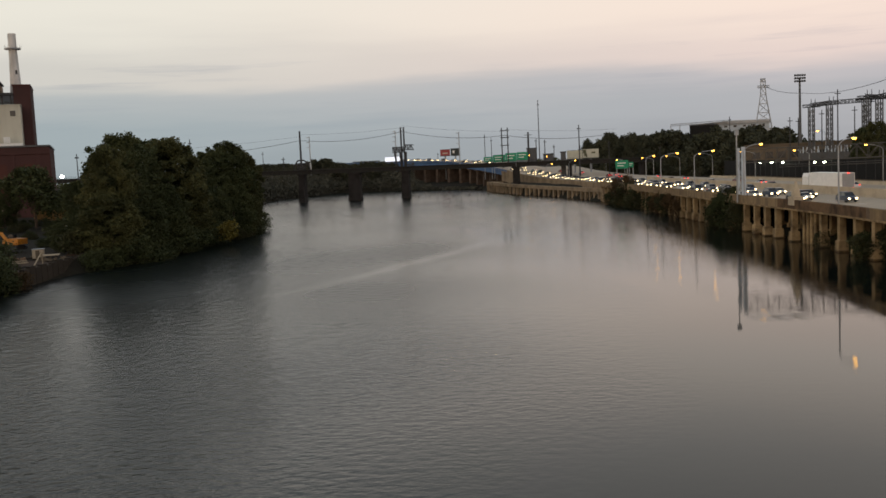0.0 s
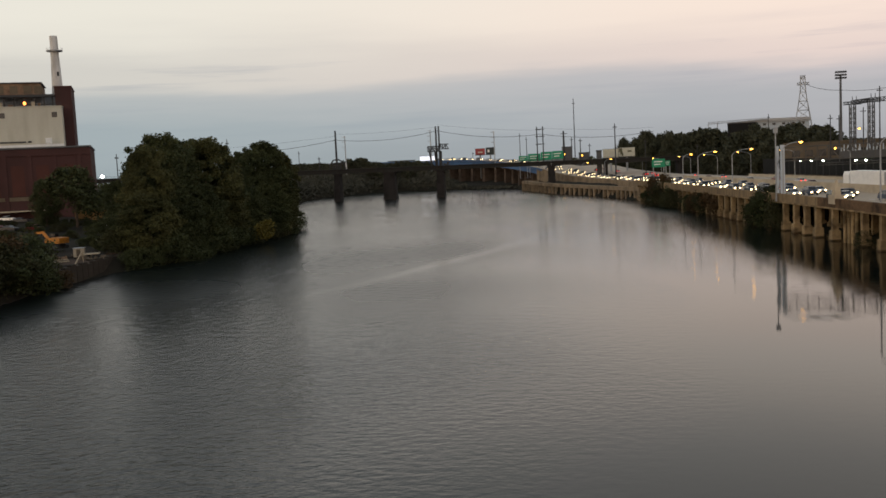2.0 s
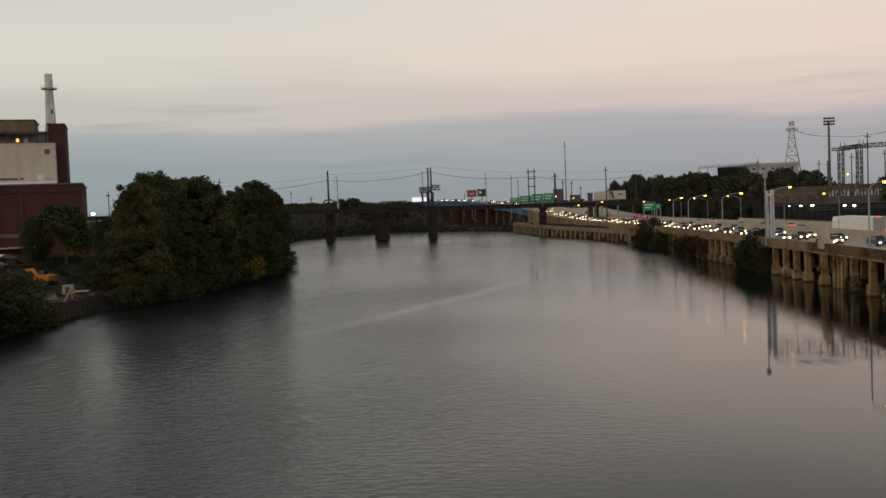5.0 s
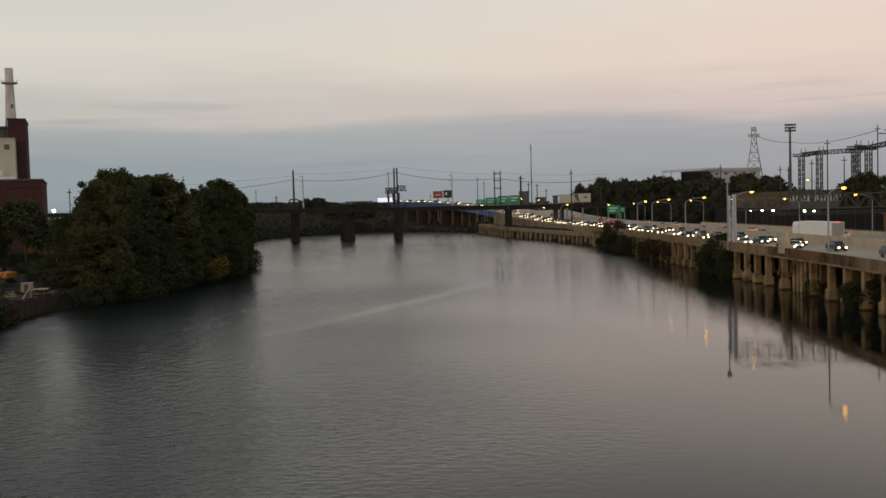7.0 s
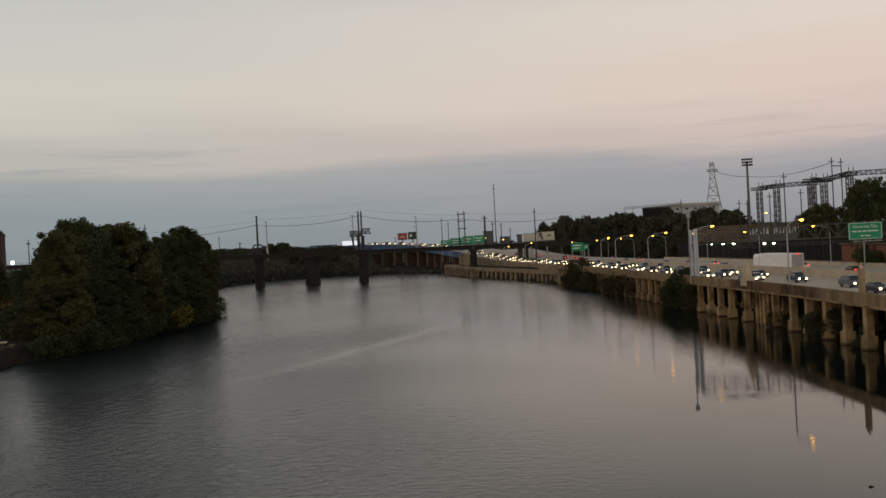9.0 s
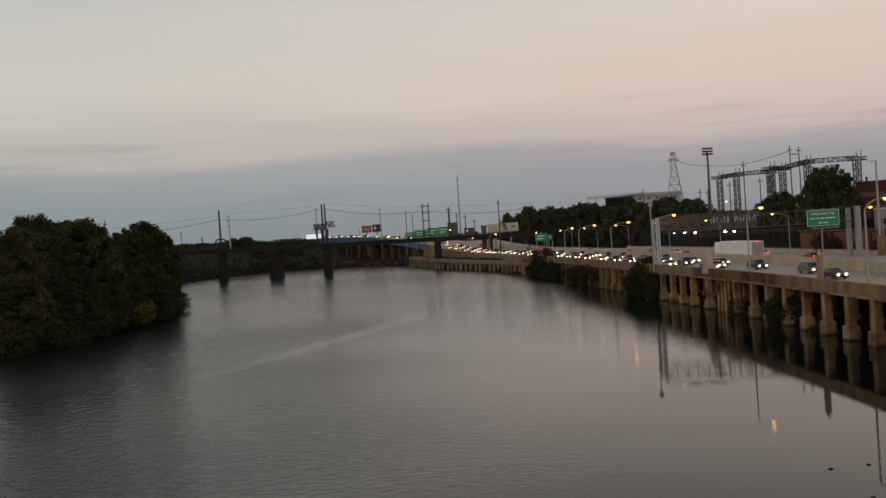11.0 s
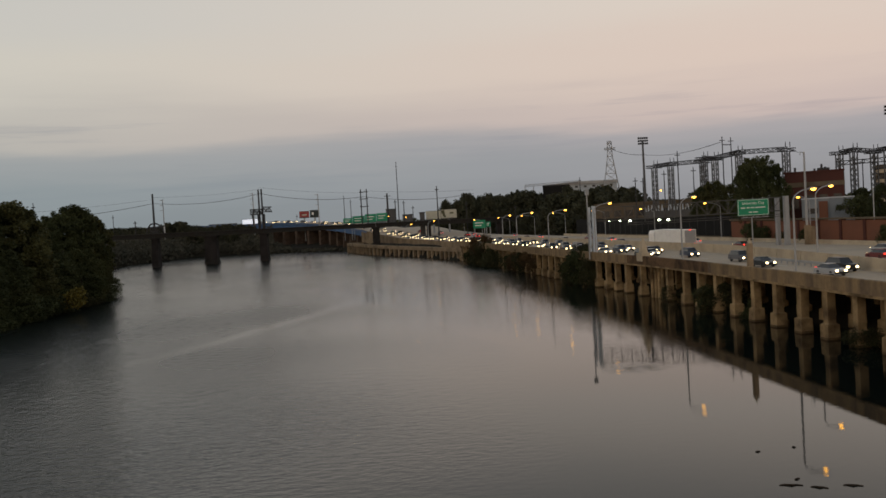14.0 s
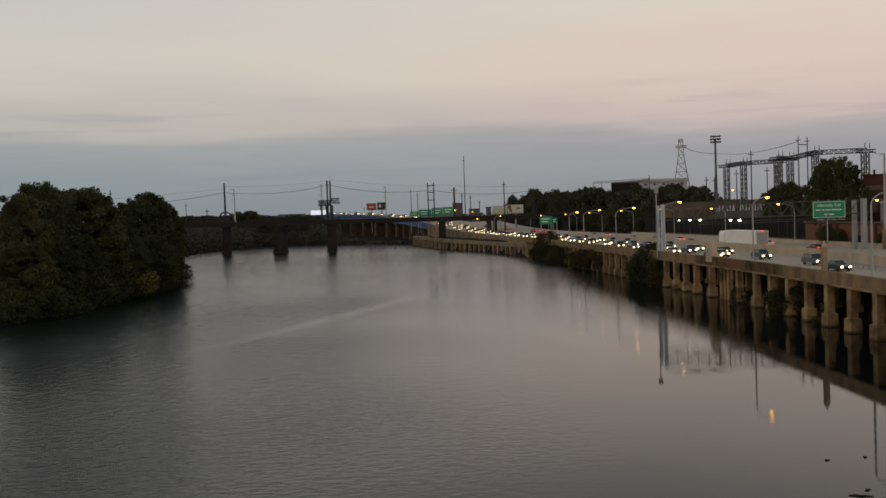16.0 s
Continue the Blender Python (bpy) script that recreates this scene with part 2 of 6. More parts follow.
M_MERCURY = glow("cool_lamp", (0.92, 1.0, 0.72), 14.0)
M_HEAD = glow("headlight", (1.0, 0.74, 0.38), 6.0)
M_TAIL = glow("taillight", (1.0, 0.04, 0.02), 2.6)
M_AMBER = glow("amber_marker", (1.0, 0.30, 0.06), 4.0)
M_FLOOD = glow("flood_lamp", (1.0, 0.97, 0.9), 9.0)
M_SCREEN = glow("lit_screen", (0.85, 0.9, 1.0), 0.65)

# river: the waves are in the mesh; finer ripples follow its chop attribute and gloss its wind attribute
M_WATER = bpy.data.materials.new("river_water")
M_WATER.use_nodes = True
n_, l_ = M_WATER.node_tree.nodes, M_WATER.node_tree.links
wb = n_["Principled BSDF"]
wb.inputs["Base Color"].default_value = (0.004, 0.007, 0.006, 1)
wb.inputs["IOR"].default_value = 1.33
wb.inputs["Specular IOR Level"].default_value = 0.4
wgeo = n_.new("ShaderNodeNewGeometry")
rip = n_.new("ShaderNodeTexNoise")
rip.inputs["Scale"].default_value, rip.inputs["Detail"].default_value, rip.inputs["Roughness"].default_value = 1.0, 4, 0.55
crest = n_.new("ShaderNodeMapping")
crest.inputs["Rotation"].default_value = (0, 0, 0.14)
crest.inputs["Scale"].default_value = (1.0, 1.55, 1.0)
l_.new(wgeo.outputs["Position"], crest.inputs[0])
l_.new(crest.outputs[0], rip.inputs["Vector"])
wind = n_.new("ShaderNodeAttribute")
wind.attribute_name = "wind"
wbump = n_.new("ShaderNodeBump")
wbump.inputs["Distance"].default_value = 0.3
bs = n_.new("ShaderNodeMapRange")
bs.inputs["To Min"].default_value, bs.inputs["To Max"].default_value = 0.004, 0.62
chop = n_.new("ShaderNodeAttribute")
chop.attribute_name = "chop"
l_.new(chop.outputs["Fac"], bs.inputs[0])
l_.new(bs.outputs[0], wbump.inputs["Strength"])
l_.new(rip.outputs[0], wbump.inputs["Height"])
l_.new(wbump.outputs[0], wb.inputs["Normal"])
wr = n_.new("ShaderNodeMapRange")
wr.clamp = False
wr.inputs["To Min"].default_value, wr.inputs["To Max"].default_value = 0.012, 0.11
l_.new(wind.outputs["Fac"], wr.inputs[0])
l_.new(wr.outputs[0], wb.inputs["Roughness"])

# ---- helpers of shape ----


class Geo:
    """Collects boxes, tubes and sheets into one mesh."""

    def __init__(self):
        self.v, self.f = [], []

    def add(self, verts, faces):
        k = len(self.v)
        self.v += [tuple(p) for p in verts]
        self.f += [tuple(k + i for i in q) for q in faces]
        return self

    def box(self, x0, x1, y0, y1, z0, z1):
        return self.add([(x, y, z) for z in (z0, z1) for y in (y0, y1) for x in (x0, x1)],
                        [(0, 2, 3, 1), (4, 5, 7, 6), (0, 1, 5, 4), (2, 6, 7, 3), (0, 4, 6, 2), (1, 3, 7, 5)])

    def taper(self, x0, x1, y0, y1, z0, z1, s):
        """A box whose top is s times as wide as its foot."""
        cx, cy = (x0 + x1) / 2, (y0 + y1) / 2
        vs = []
        for z, k in ((z0, 1.0), (z1, s)):
            for y in (y0, y1):
                for x in (x0, x1):
                    vs.append((cx + (x - cx) * k, cy + (y - cy) * k, z))
        return self.add(vs, [(0, 2, 3, 1), (4, 5, 7, 6), (0, 1, 5, 4), (2, 6, 7, 3), (0, 4, 6, 2), (1, 3, 7, 5)])

    def tube(self, a, b, r0, r1=None, n=8):
        r1 = r0 if r1 is None else r1
        a, b = Vector(a), Vector(b)
        d = (b - a).normalized()
        u = d.orthogonal().normalized()
        w = d.cross(u)
        ring = [(math.cos(2 * math.pi * i / n), math.sin(2 * math.pi * i / n)) for i in range(n)]
        vs = [a + r0 * (c * u + s * w) for c, s in ring] + [b + r1 * (c * u + s * w) for c, s in ring]
        fs = [(i, (i + 1) % n, n + (i + 1) % n, n + i) for i in range(n)]
        fs += [tuple(reversed(range(n))), tuple(range(n, 2 * n))]
        return self.add(vs, fs)

    def path(self, pts, r, n=6):
        """One bent tube through all the points."""
        pts = [Vector(p) for p in pts]
        k0 = len(self.v)
        u = None
        for i, p in enumerate(pts):
            d = (pts[min(i + 1, len(pts) - 1)] - pts[max(i - 1, 0)]).normalized()
            u = d.orthogonal().normalized() if u is None else (u - d * u.dot(d)).normalized()
            w = d.cross(u)
            self.v += [tuple(p + r * (math.cos(2 * math.pi * j / n) * u + math.sin(2 * math.pi * j / n) * w)) for j in range(n)]
        for i in range(len(pts) - 1):
            for j in range(n):
                a, b = k0 + i * n + j, k0 + i * n + (j + 1) % n
                self.f.append((a, b, b + n, a + n))
        self.f += [tuple(reversed(range(k0, k0 + n))), tuple(range(len(self.v) - n, len(self.v)))]
        return self

    def prism(self, outline, y0, y1):
        """An outline in x and z, drawn out along y."""
        n = len(outline)
        vs = [(x, y0, z) for x, z in outline] + [(x, y1, z) for x, z in outline]
        fs = [(i, (i + 1) % n, n + (i + 1) % n, n + i) for i in range(n)]
        fs += [tuple(reversed(range(n))), tuple(range(n, 2 * n))]
        return self.add(vs, fs)

    def ball(self, c, rx, ry, rz, n=10, m=6):
        vs, fs = [], []
        for j in range(m + 1):
            t = math.pi * j / m
            for i in range(n):
                p = 2 * math.pi * i / n
                vs.append((c[0] + rx * math.sin(t) * math.cos(p), c[1] + ry * math.sin(t) * math.sin(p), c[2] + rz * math.cos(t)))
        for j in range(m):
            for i in range(n):
                fs.append((j * n + i, (j + 1) * n + i, (j + 1) * n + (i + 1) % n, j * n + (i + 1) % n))
        return self.add(vs, fs)

    def mesh(self, name, material, smooth=False):
        me = bpy.data.meshes.new(name)
        me.from_pydata(self.v, [], self.f)
        me.materials.append(material)
        if smooth:
            me.polygons.foreach_set("use_smooth", [True] * len(me.polygons))
        me.update()
        return me


def part(name, geo, material, parent, label="", at=None, smooth=False):
    ob = new(name, geo.mesh(name, material, smooth) if isinstance(geo, Geo) else geo)
    ob.parent = parent
    if at is not None:
        ob.matrix_basis = at
    if label:
        ob["label"] = label
    return ob


def thing(name, label, category, group="", kind="", at=None):
    ob = new(name)
    ob.empty_display_size = 0.5
    if at is not None:
        ob.matrix_basis = at
    return tagged(ob, label, category, group, kind)


def solid(name, geo, material, label, category, group="", kind="", at=None, smooth=False):
    ob = new(name, geo.mesh(name, material, smooth))
    if at is not None:
        ob.matrix_basis = at
    return tagged(ob, label, category, group, kind)


def polar(az, d):
    """East and north of the bridge, from a bearing in degrees and metres."""
    return d * math.sin(radians(az)), d * math.cos(radians(az))


def smooth_line(pts, step):
    """Points every step metres along a rounded line through pts."""
    out = []
    p = [Vector(q) for q in pts]
    p = [2 * p[0] - p[1]] + p + [2 * p[-1] - p[-2]]
    for i in range(1, len(p) - 2):
        a, b, c, d = p[i - 1:i + 3]
        k = max(2, int((c - b).length / 2))
        for j in range(k):
            t = j / k
            out.append(0.5 * (2 * b + (c - a) * t + (2 * a - 5 * b + 4 * c - d) * t * t + (3 * b - a - 3 * c + d) * t ** 3))
    out.append(p[-2])
    res, run = [out[0]], 0.0
    for a, b in zip(out, out[1:]):
        run += (b - a).length
        if run >= step:
            res.append(b)
            run = 0.0
    return res


def strip(line, section, side=1):
    """Draws a closed section (offset to the right of the line, height over it) along a line."""
    g = Geo()
    n = len(section)
    for i, p in enumerate(line):
        d = (line[min(i + 1, len(line) - 1)] - line[max(i - 1, 0)])
        d.z = 0
        d.normalize()
        right = Vector((d.y, -d.x, 0)) * side
        g.v += [tuple(p + right * o + Vector((0, 0, h))) for o, h in section]
    for i in range(len(line) - 1):
        for j in range(n):
            k = (j + 1) % n
            g.f.append((i * n + j, i * n + k, (i + 1) * n + k, (i + 1) * n + j))
    g.f.append(tuple(range(n)))
    g.f.append(tuple(reversed(range((len(line) - 1) * n, len(line) * n))))
    return g


# ---- river, ground ----
RIVER_L = [(-65, -400), (-65, 60), (-64.5, 118), (-65, 140), (-64, 160), (-56, 181), (-53, 222), (-49, 246), (-56, 272), (-72, 330), (-90, 440), (-95, 527), (-85, 575), (-67, 630), (-37, 632)]
RIVER_R = [(64, -400), (64, 330), (60.8, 338), (57.9, 366), (53.3, 397), (44.9, 433), (37.4, 467), (29.9, 523), (28.5, 575), (0, 596), (-36, 630)]


def edge_dist(x, y, line):
    best = 1e9
    for (ax, ay), (bx, by) in zip(line, line[1:]):
        dx, dy = bx - ax, by - ay
        t = max(0, min(1, ((x - ax) * dx + (y - ay) * dy) / (dx * dx + dy * dy)))
        best = min(best, math.hypot(x - ax - t * dx, y - ay - t * dy))
    return best


RIVER_POLY = RIVER_L + RIVER_R[::-1]


def in_river(x, y):
    hit = False
    for (ax, ay), (bx, by) in zip(RIVER_POLY, RIVER_POLY[1:] + RIVER_POLY[:1]):
        if (ay > y) != (by > y) and x < (bx - ax) * (y - ay) / (by - ay) + ax:
            hit = not hit
    return hit


def sstep(a, b, v):
    t = max(0.0, min(1.0, (v - a) / (b - a)))
    return t * t * (3 - 2 * t)


def ground_z(x, y):
    e = min(edge_dist(x, y, RIVER_L), edge_dist(x, y, RIVER_R))
    if in_river(x, y):
        return -0.4 - 2.5 * sstep(0, 8, e)
    z = 2.6 * sstep(0, 3.0, e) - 0.4 * (1 - sstep(0, 1, e))
    if x < 0 and y < 480:
        z += 3.2 * sstep(20, 75, e)
    else:
        z += 2.0 * sstep(2, 40, e) if y > 480 else 0
        if x > 64 and y < 338 or x > 40 and 338 <= y < 700:
            # the bank's rise under the viaduct deck is added, to keep light out behind
            z = 1.6 * sstep(0, 6, e) + 3.6 * sstep(8, 13, e) if y < 338 else 5.0 * sstep(0, 1.5, e)
            z += 1.2 * sstep(106, 112, x - 0.08 * max(0, y - 330))
            hill = sstep(118, 175, x - 0.02 * max(0, y - 300)) * sstep(250, 420, y)
            z += 9.0 * hill
    z += 0.5 * (noise.noise((x * 0.05, y * 0.05, 0)))
    return z


def axis(fine0, fine1, step, far):
    mid = list(np.arange(fine0, fine1 + 1e-6, step))
    up, d = [], step
    while (mid[-1] if not up else up[-1]) < far:
        d *= 1.35
        up.append((mid[-1] if not up else up[-1]) + d)
    down, d = [], step
    while (mid[0] if not down else down[-1]) > -far:
        d *= 1.35
        down.append((mid[0] if not down else down[-1]) - d)
    return down[::-1] + mid + up


gx, gy = axis(-140, 130, 3.0, 4300), axis(60, 640, 4.0, 4300)
g = Geo()
g.v = [(x, y, ground_z(x, y)) for y in gy for x in gx]
nx = len(gx)
g.f = [(j * nx + i, j * nx + i + 1, (j + 1) * nx + i + 1, (j + 1) * nx + i) for j in range(len(gy) - 1) for i in range(nx - 1)]
solid("ground", g, M_GROUND, "dark scrubby river bank ground of earth and weeds", "ground", kind="structure", smooth=True)

# water: short wind waves, calm towards the viaduct, with a smooth slick slantwise across
wx, wy = np.arange(-98.0, 66.0, 0.65), np.arange(22.0, 640.0, 0.65)
WX, WY = np.meshgrid(wx, wy)


def wander(x, y, size, seed):
    """Slow smooth variation between about -1 and 1."""
    r = np.random.RandomState(seed)
    out = np.zeros_like(x)
    for _ in range(9):
        a, k, p = r.uniform(0, 2 * np.pi), 2 * np.pi / (size * r.uniform(0.6, 1.8)), r.uniform(0, 2 * np.pi)
        out += np.sin(k * (np.cos(a) * x + np.sin(a) * y) + p)
    return out / 3.0


edge_w = np.interp(WY, [40, 60, 90, 130, 200, 400, 640], [-5, 3, 11, 14, 11, 0, -8]) + 4 * wander(WX, WY, 60, 4)
t_ = np.clip((edge_w + 19 - WX) / 38.0, 0, 1)
WIND = t_ * t_ * (3 - 2 * t_)
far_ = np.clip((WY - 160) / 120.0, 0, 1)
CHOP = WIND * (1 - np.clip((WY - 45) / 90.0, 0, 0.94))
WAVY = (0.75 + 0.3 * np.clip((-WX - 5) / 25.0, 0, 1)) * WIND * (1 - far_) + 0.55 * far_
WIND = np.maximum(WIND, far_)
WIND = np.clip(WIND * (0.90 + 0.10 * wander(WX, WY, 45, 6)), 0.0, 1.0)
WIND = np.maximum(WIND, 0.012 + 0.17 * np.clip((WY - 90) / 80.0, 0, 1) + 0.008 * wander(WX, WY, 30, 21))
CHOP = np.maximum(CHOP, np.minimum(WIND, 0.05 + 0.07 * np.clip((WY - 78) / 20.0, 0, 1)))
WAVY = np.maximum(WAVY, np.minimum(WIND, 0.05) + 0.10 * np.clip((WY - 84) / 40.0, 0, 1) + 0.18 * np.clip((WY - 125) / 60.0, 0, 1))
# a ruffled patch off the gantry
ruffle = np.exp(-((WX - 32.6) / 2.1) ** 2 - ((WY - 88.4) / 2.2) ** 2)
CHOP = np.maximum(CHOP, 0.7 * ruffle * np.clip(0.55 + 0.6 * wander(WX, WY, 2.4, 31), 0, 1))
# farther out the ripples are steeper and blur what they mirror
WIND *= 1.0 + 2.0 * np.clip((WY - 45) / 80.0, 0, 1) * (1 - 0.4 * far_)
slick = WX + 15.5 - 0.408 * (WY - 131) + 0.0016 * (WY - 131) * (WY - 218) + 0.5 * wander(WX, WY, 25, 8)
calm = 1 - 0.34 * np.exp(-(slick / 2.2) ** 2) * np.clip((WY - 112) / 40.0, 0, 1) * np.clip((250 - WY) / 60.0, 0, 1)
WIND *= calm
CHOP *= calm
WAVY *= calm
r_ = np.random.RandomState(12)
WZ = np.zeros_like(WX)
for k in range(48):
    lam = r_.uniform(1.5, 2.7)
    a = -np.pi / 2 + r_.normal(0, 0.75)
    slope = 0.0134
    WZ += slope * lam / (2 * np.pi) * np.sin(2 * np.pi / lam * (np.cos(a) * WX + np.sin(a) * WY) + r_.uniform(0, 6.28)) * 1.414
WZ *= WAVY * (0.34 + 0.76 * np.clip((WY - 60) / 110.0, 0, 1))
me = bpy.data.meshes.new("water")
ny_, nx_ = WX.shape
idx = np.arange(ny_ * nx_).reshape(ny_, nx_)
quads = np.stack([idx[:-1, :-1], idx[:-1, 1:], idx[1:, 1:], idx[1:, :-1]], -1).reshape(-1, 4)
me.vertices.add(ny_ * nx_)
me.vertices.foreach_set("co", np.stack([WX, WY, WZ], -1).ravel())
me.loops.add(quads.size)
me.loops.foreach_set("vertex_index", quads.ravel())
me.polygons.add(len(quads))
me.polygons.foreach_set("loop_start", np.arange(0, quads.size, 4))
me.polygons.foreach_set("loop_total", np.full(len(quads), 4))
me.polygons.foreach_set("use_smooth", np.ones(len(quads), dtype=bool))
me.attributes.new("chop", "FLOAT", "POINT").data.foreach_set("value", CHOP.ravel().astype(np.float32))
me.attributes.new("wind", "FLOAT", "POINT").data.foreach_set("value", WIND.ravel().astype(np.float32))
me.materials.append(M_WATER)
me.update(calc_edges=True)
tagged(new("water", me), "calm grey river water with light wind ripples reflecting dusk sky", "river", kind="structure")
g = Geo()
g.add([(-98, -400, 0), (66, -400, 0), (66, 22, 0), (-98, 22, 0)], [(0, 1, 2, 3)])
solid("water_behind", g, M_WATER, "calm grey river water under and behind the bridge", "river", kind="structure")

# ---- expressway on its viaduct ----
DECK = 6.4


def edge_x(y):
    """The river edge of the viaduct, which swings a little towards the bridge."""
    return float(np.interp(y, [-80, 40, 85, 103, 125, 145, 300, 345], [47.5, 54.1, 57.2, 58.5, 60.0, 61.0, 61.0, 60.0]))


LINE = smooth_line([(edge_x(y), y, DECK) for y in (-80, 40, 85, 125, 150, 200, 300, 345)] + [(58, 400, 6.4), (52.5, 450, 6.9), (45.5, 500, 8.9), (36, 550, 12.6), (20, 605, 16.2), (-8, 650, 19.0), (-60, 720, 20.5), (-150, 785, 21.0), (-225, 835, 21.0)], 6.0)
V_END = next(i for i, p in enumerate(LINE) if p.y > 535)
VIA = LINE[:V_END]

viaduct = thing("viaduct", "weathered tan concrete expressway viaduct on rows of columns over the river", "viaduct", kind="structure")
part("deck", strip(LINE[:V_END + 1], [(0.5, -0.95), (0.5, 0), (19.6, 0.0), (19.6, -0.95)]), M_ROAD, viaduct, "worn pale concrete carriageway")
part("deck", strip(LINE[:V_END + 1], [(19.6, -0.9), (19.6, 0.25), (44, 0.25), (44, -0.9)]), M_ROAD, viaduct, "worn pale concrete carriageway")
part("edge_beam", strip([p for p in VIA if p.y < 345], [(-0.16, -0.97), (-0.16, -0.69), (1.3, -0.69), (1.3, -0.97)]), M_CONC, viaduct, "pale ledge under the parapet")
part("curb_line", strip(VIA, [(1.6, 0.006), (1.6, 0.012), (1.75, 0.012), (1.75, 0.006)]), M_PAINT, viaduct)
# lane dashes
g = Geo()
for k, p in enumerate(VIA[:70]):
    for o in (5.4, 9.2):
        if k % 2 == 0:
            g.box(p.x + o, p.x + o + 0.14, p.y, p.y + 3, p.z + 0.006, p.z + 0.014)
part("lane_dashes", g, M_PAINT, viaduct, "dashed white lane lines")

# parapet panels, each cast on its own; a dark sooty stretch among them
PAN = Geo().prism([(-0.06, -0.68), (-0.06, 0.8), (0.02, 0.88), (0.30, 0.88), (0.36, 0.8), (0.44, 0.02), (0.44, -0.68)], 0.0, 5.96)
pan_mesh, pan_dark = PAN.mesh("parapet_panel", M_CONC_STREAK), PAN.mesh("parapet_panel", M_DIRTY)
for k in range(50):
    y = 46.0 + 6.0 * k
    dark = 126 < y < 166
    lean = -math.degrees(math.atan2(edge_x(y + 6) - edge_x(y), 6.0))
    part("parapet_panel", pan_dark if dark else pan_mesh, None, viaduct, "soot-blackened parapet panel" if dark else "", pose(edge_x(y), y, DECK, 0, 0, lean))
COLY = [83.4 - 6.1 * k for k in range(6, 0, -1)] + [83.4, 89.5, 95.8, 102.1, 108.6, 115.1, 121.5, 128.0, 134.5, 140.6, 147.8, 159.9, 167.5, 173.0, 178.6, 184.5] + [215.70 + 5.6 * k for k in range(-4, 23)]
# columns with stepped footings
g = Geo().box(-0.02, 0.96, -0.46, 0.46, 1.5, DECK - 0.96).taper(-0.28, 1.22, -0.78, 0.78, 0.25, 1.72, 0.955).taper(-0.20, 1.14, -0.70, 0.70, 1.70, 1.86, 0.72)
col_mesh = g.mesh("column", M_CONC)
foot_mesh = Geo().taper(-0.31, 1.25, -0.81, 0.81, -2.5, 0.25, 0.985).mesh("footing", M_WET)
g = Geo().tube((0, 0, -2.5), (0, 0, 5.6), 0.33, 0.33, 10)
pile_mesh = g.mesh("pile", M_CONC)
rnd = random.Random(5)
for y in COLY:
    m = pose(edge_x(y) + 0.15, y, 0, 0, 0, rnd.uniform(-1, 1))
    part("footing", foot_mesh, None, part("column", col_mesh, None, viaduct, "", m), "dark wet footing at the tide line")
    for x in (7, 14):
        c = part("inner_column", col_mesh, None, viaduct, "", pose(edge_x(y) + x, y + rnd.uniform(-0.4, 0.4), 0))
        part("footing", foot_mesh, None, c)
for y in (151.4, 153.0, 154.5, 156.2):
    part("pile", pile_mesh, None, viaduct, "round timber-formed pile", pose(edge_x(y) + 0.9, y, 0))
# beyond the straight stretch: a river wall of its own, and the road on a retaining wall behind it
WALL = smooth_line([(60.2, 336, 4.9), (57.2, 365, 4.6), (52.5, 396, 4.5), (44, 432, 4.7), (36.5, 466, 5.0), (29, 523, 5.4)], 5.6)
# the set-back wall is near-black: shade between the ribs is in its colour
part("river_wall", strip(WALL, [(1.6, -9), (1.6, -0.6), (2.2, -0.6), (2.2, -9)]), M_STONE, viaduct, "near-black river wall set back between ribs, darkened as gap shade")
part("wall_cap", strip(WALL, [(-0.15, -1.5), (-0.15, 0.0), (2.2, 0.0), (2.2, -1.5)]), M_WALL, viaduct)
part("end_wall", Geo().box(28.6, 38, 523.2, 524.2, -3, 5.4), M_WALL, viaduct)
rib = Geo().box(-0.1, 1.0, -0.75, 0.75, -9, -1.5).mesh("rib", M_WALL)
for i, p in enumerate(WALL[:-1]):
    d = WALL[i + 1] - p
    part("rib", rib, None, viaduct, "", Matrix.Translation(p) @ pose(0, 0, 0, 0, 0, math.degrees(math.atan2(d.y, d.x)) - 90))
CURVE = [p for p in LINE[:V_END + 1] if p.y > 338]
part("retaining_wall", strip(CURVE, [(-0.1, -6.5), (-0.1, 0.5), (0.4, 0.5), (0.4, -6.5)]), M_WALL, viaduct, "tan concrete retaining wall under the road")

# median wall, higher carriageway behind it


def median_x(y):
    return edge_x(y) + max(7.0, min(19.0, 11.5 + 0.115 * (y - 102)))


med = thing("median_barrier", "long pale concrete median wall between the two carriageways", "barrier", kind="structure")
g = Geo().prism([(0, 0), (0.12, 0.35), (0.2, 1.65), (0.45, 1.65), (0.55, 0.35), (0.65, 0.0)], 0, 9.9)
med_mesh = g.mesh("barrier_panel", M_PALE)
for k in range(43):
    y = -80 + 10 * k
    x, x2 = median_x(y), median_x(y + 10)
    part("barrier_panel", med_mesh, None, med, "", Matrix.Translation((x, y, DECK)) @ pose(0, 0, 0, 0, 0, -math.degrees(math.atan2(x2 - x, 10))))
far_bar = thing("far_barrier", "low concrete barrier along the outer edge of the expressway", "barrier", kind="structure")
g = Geo().prism([(0, 0), (0.12, 0.3), (0.2, 0.85), (0.4, 0.85), (0.5, 0.3), (0.6, 0.0)], 0, 9.9)
fb_mesh = g.mesh("barrier_panel", M_PALE)
for k in range(43):
    part("barrier_panel", fb_mesh, None, far_bar, "", pose(103.2, -80 + 10 * k, DECK + 0.25))

# ---- railway bridge: deck girders on stone piers, over river and expressway ----
RA, RB = Vector((-230, 494.2, 0)), Vector((170, 463.7, 0))
RDIR = (RB - RA).normalized()
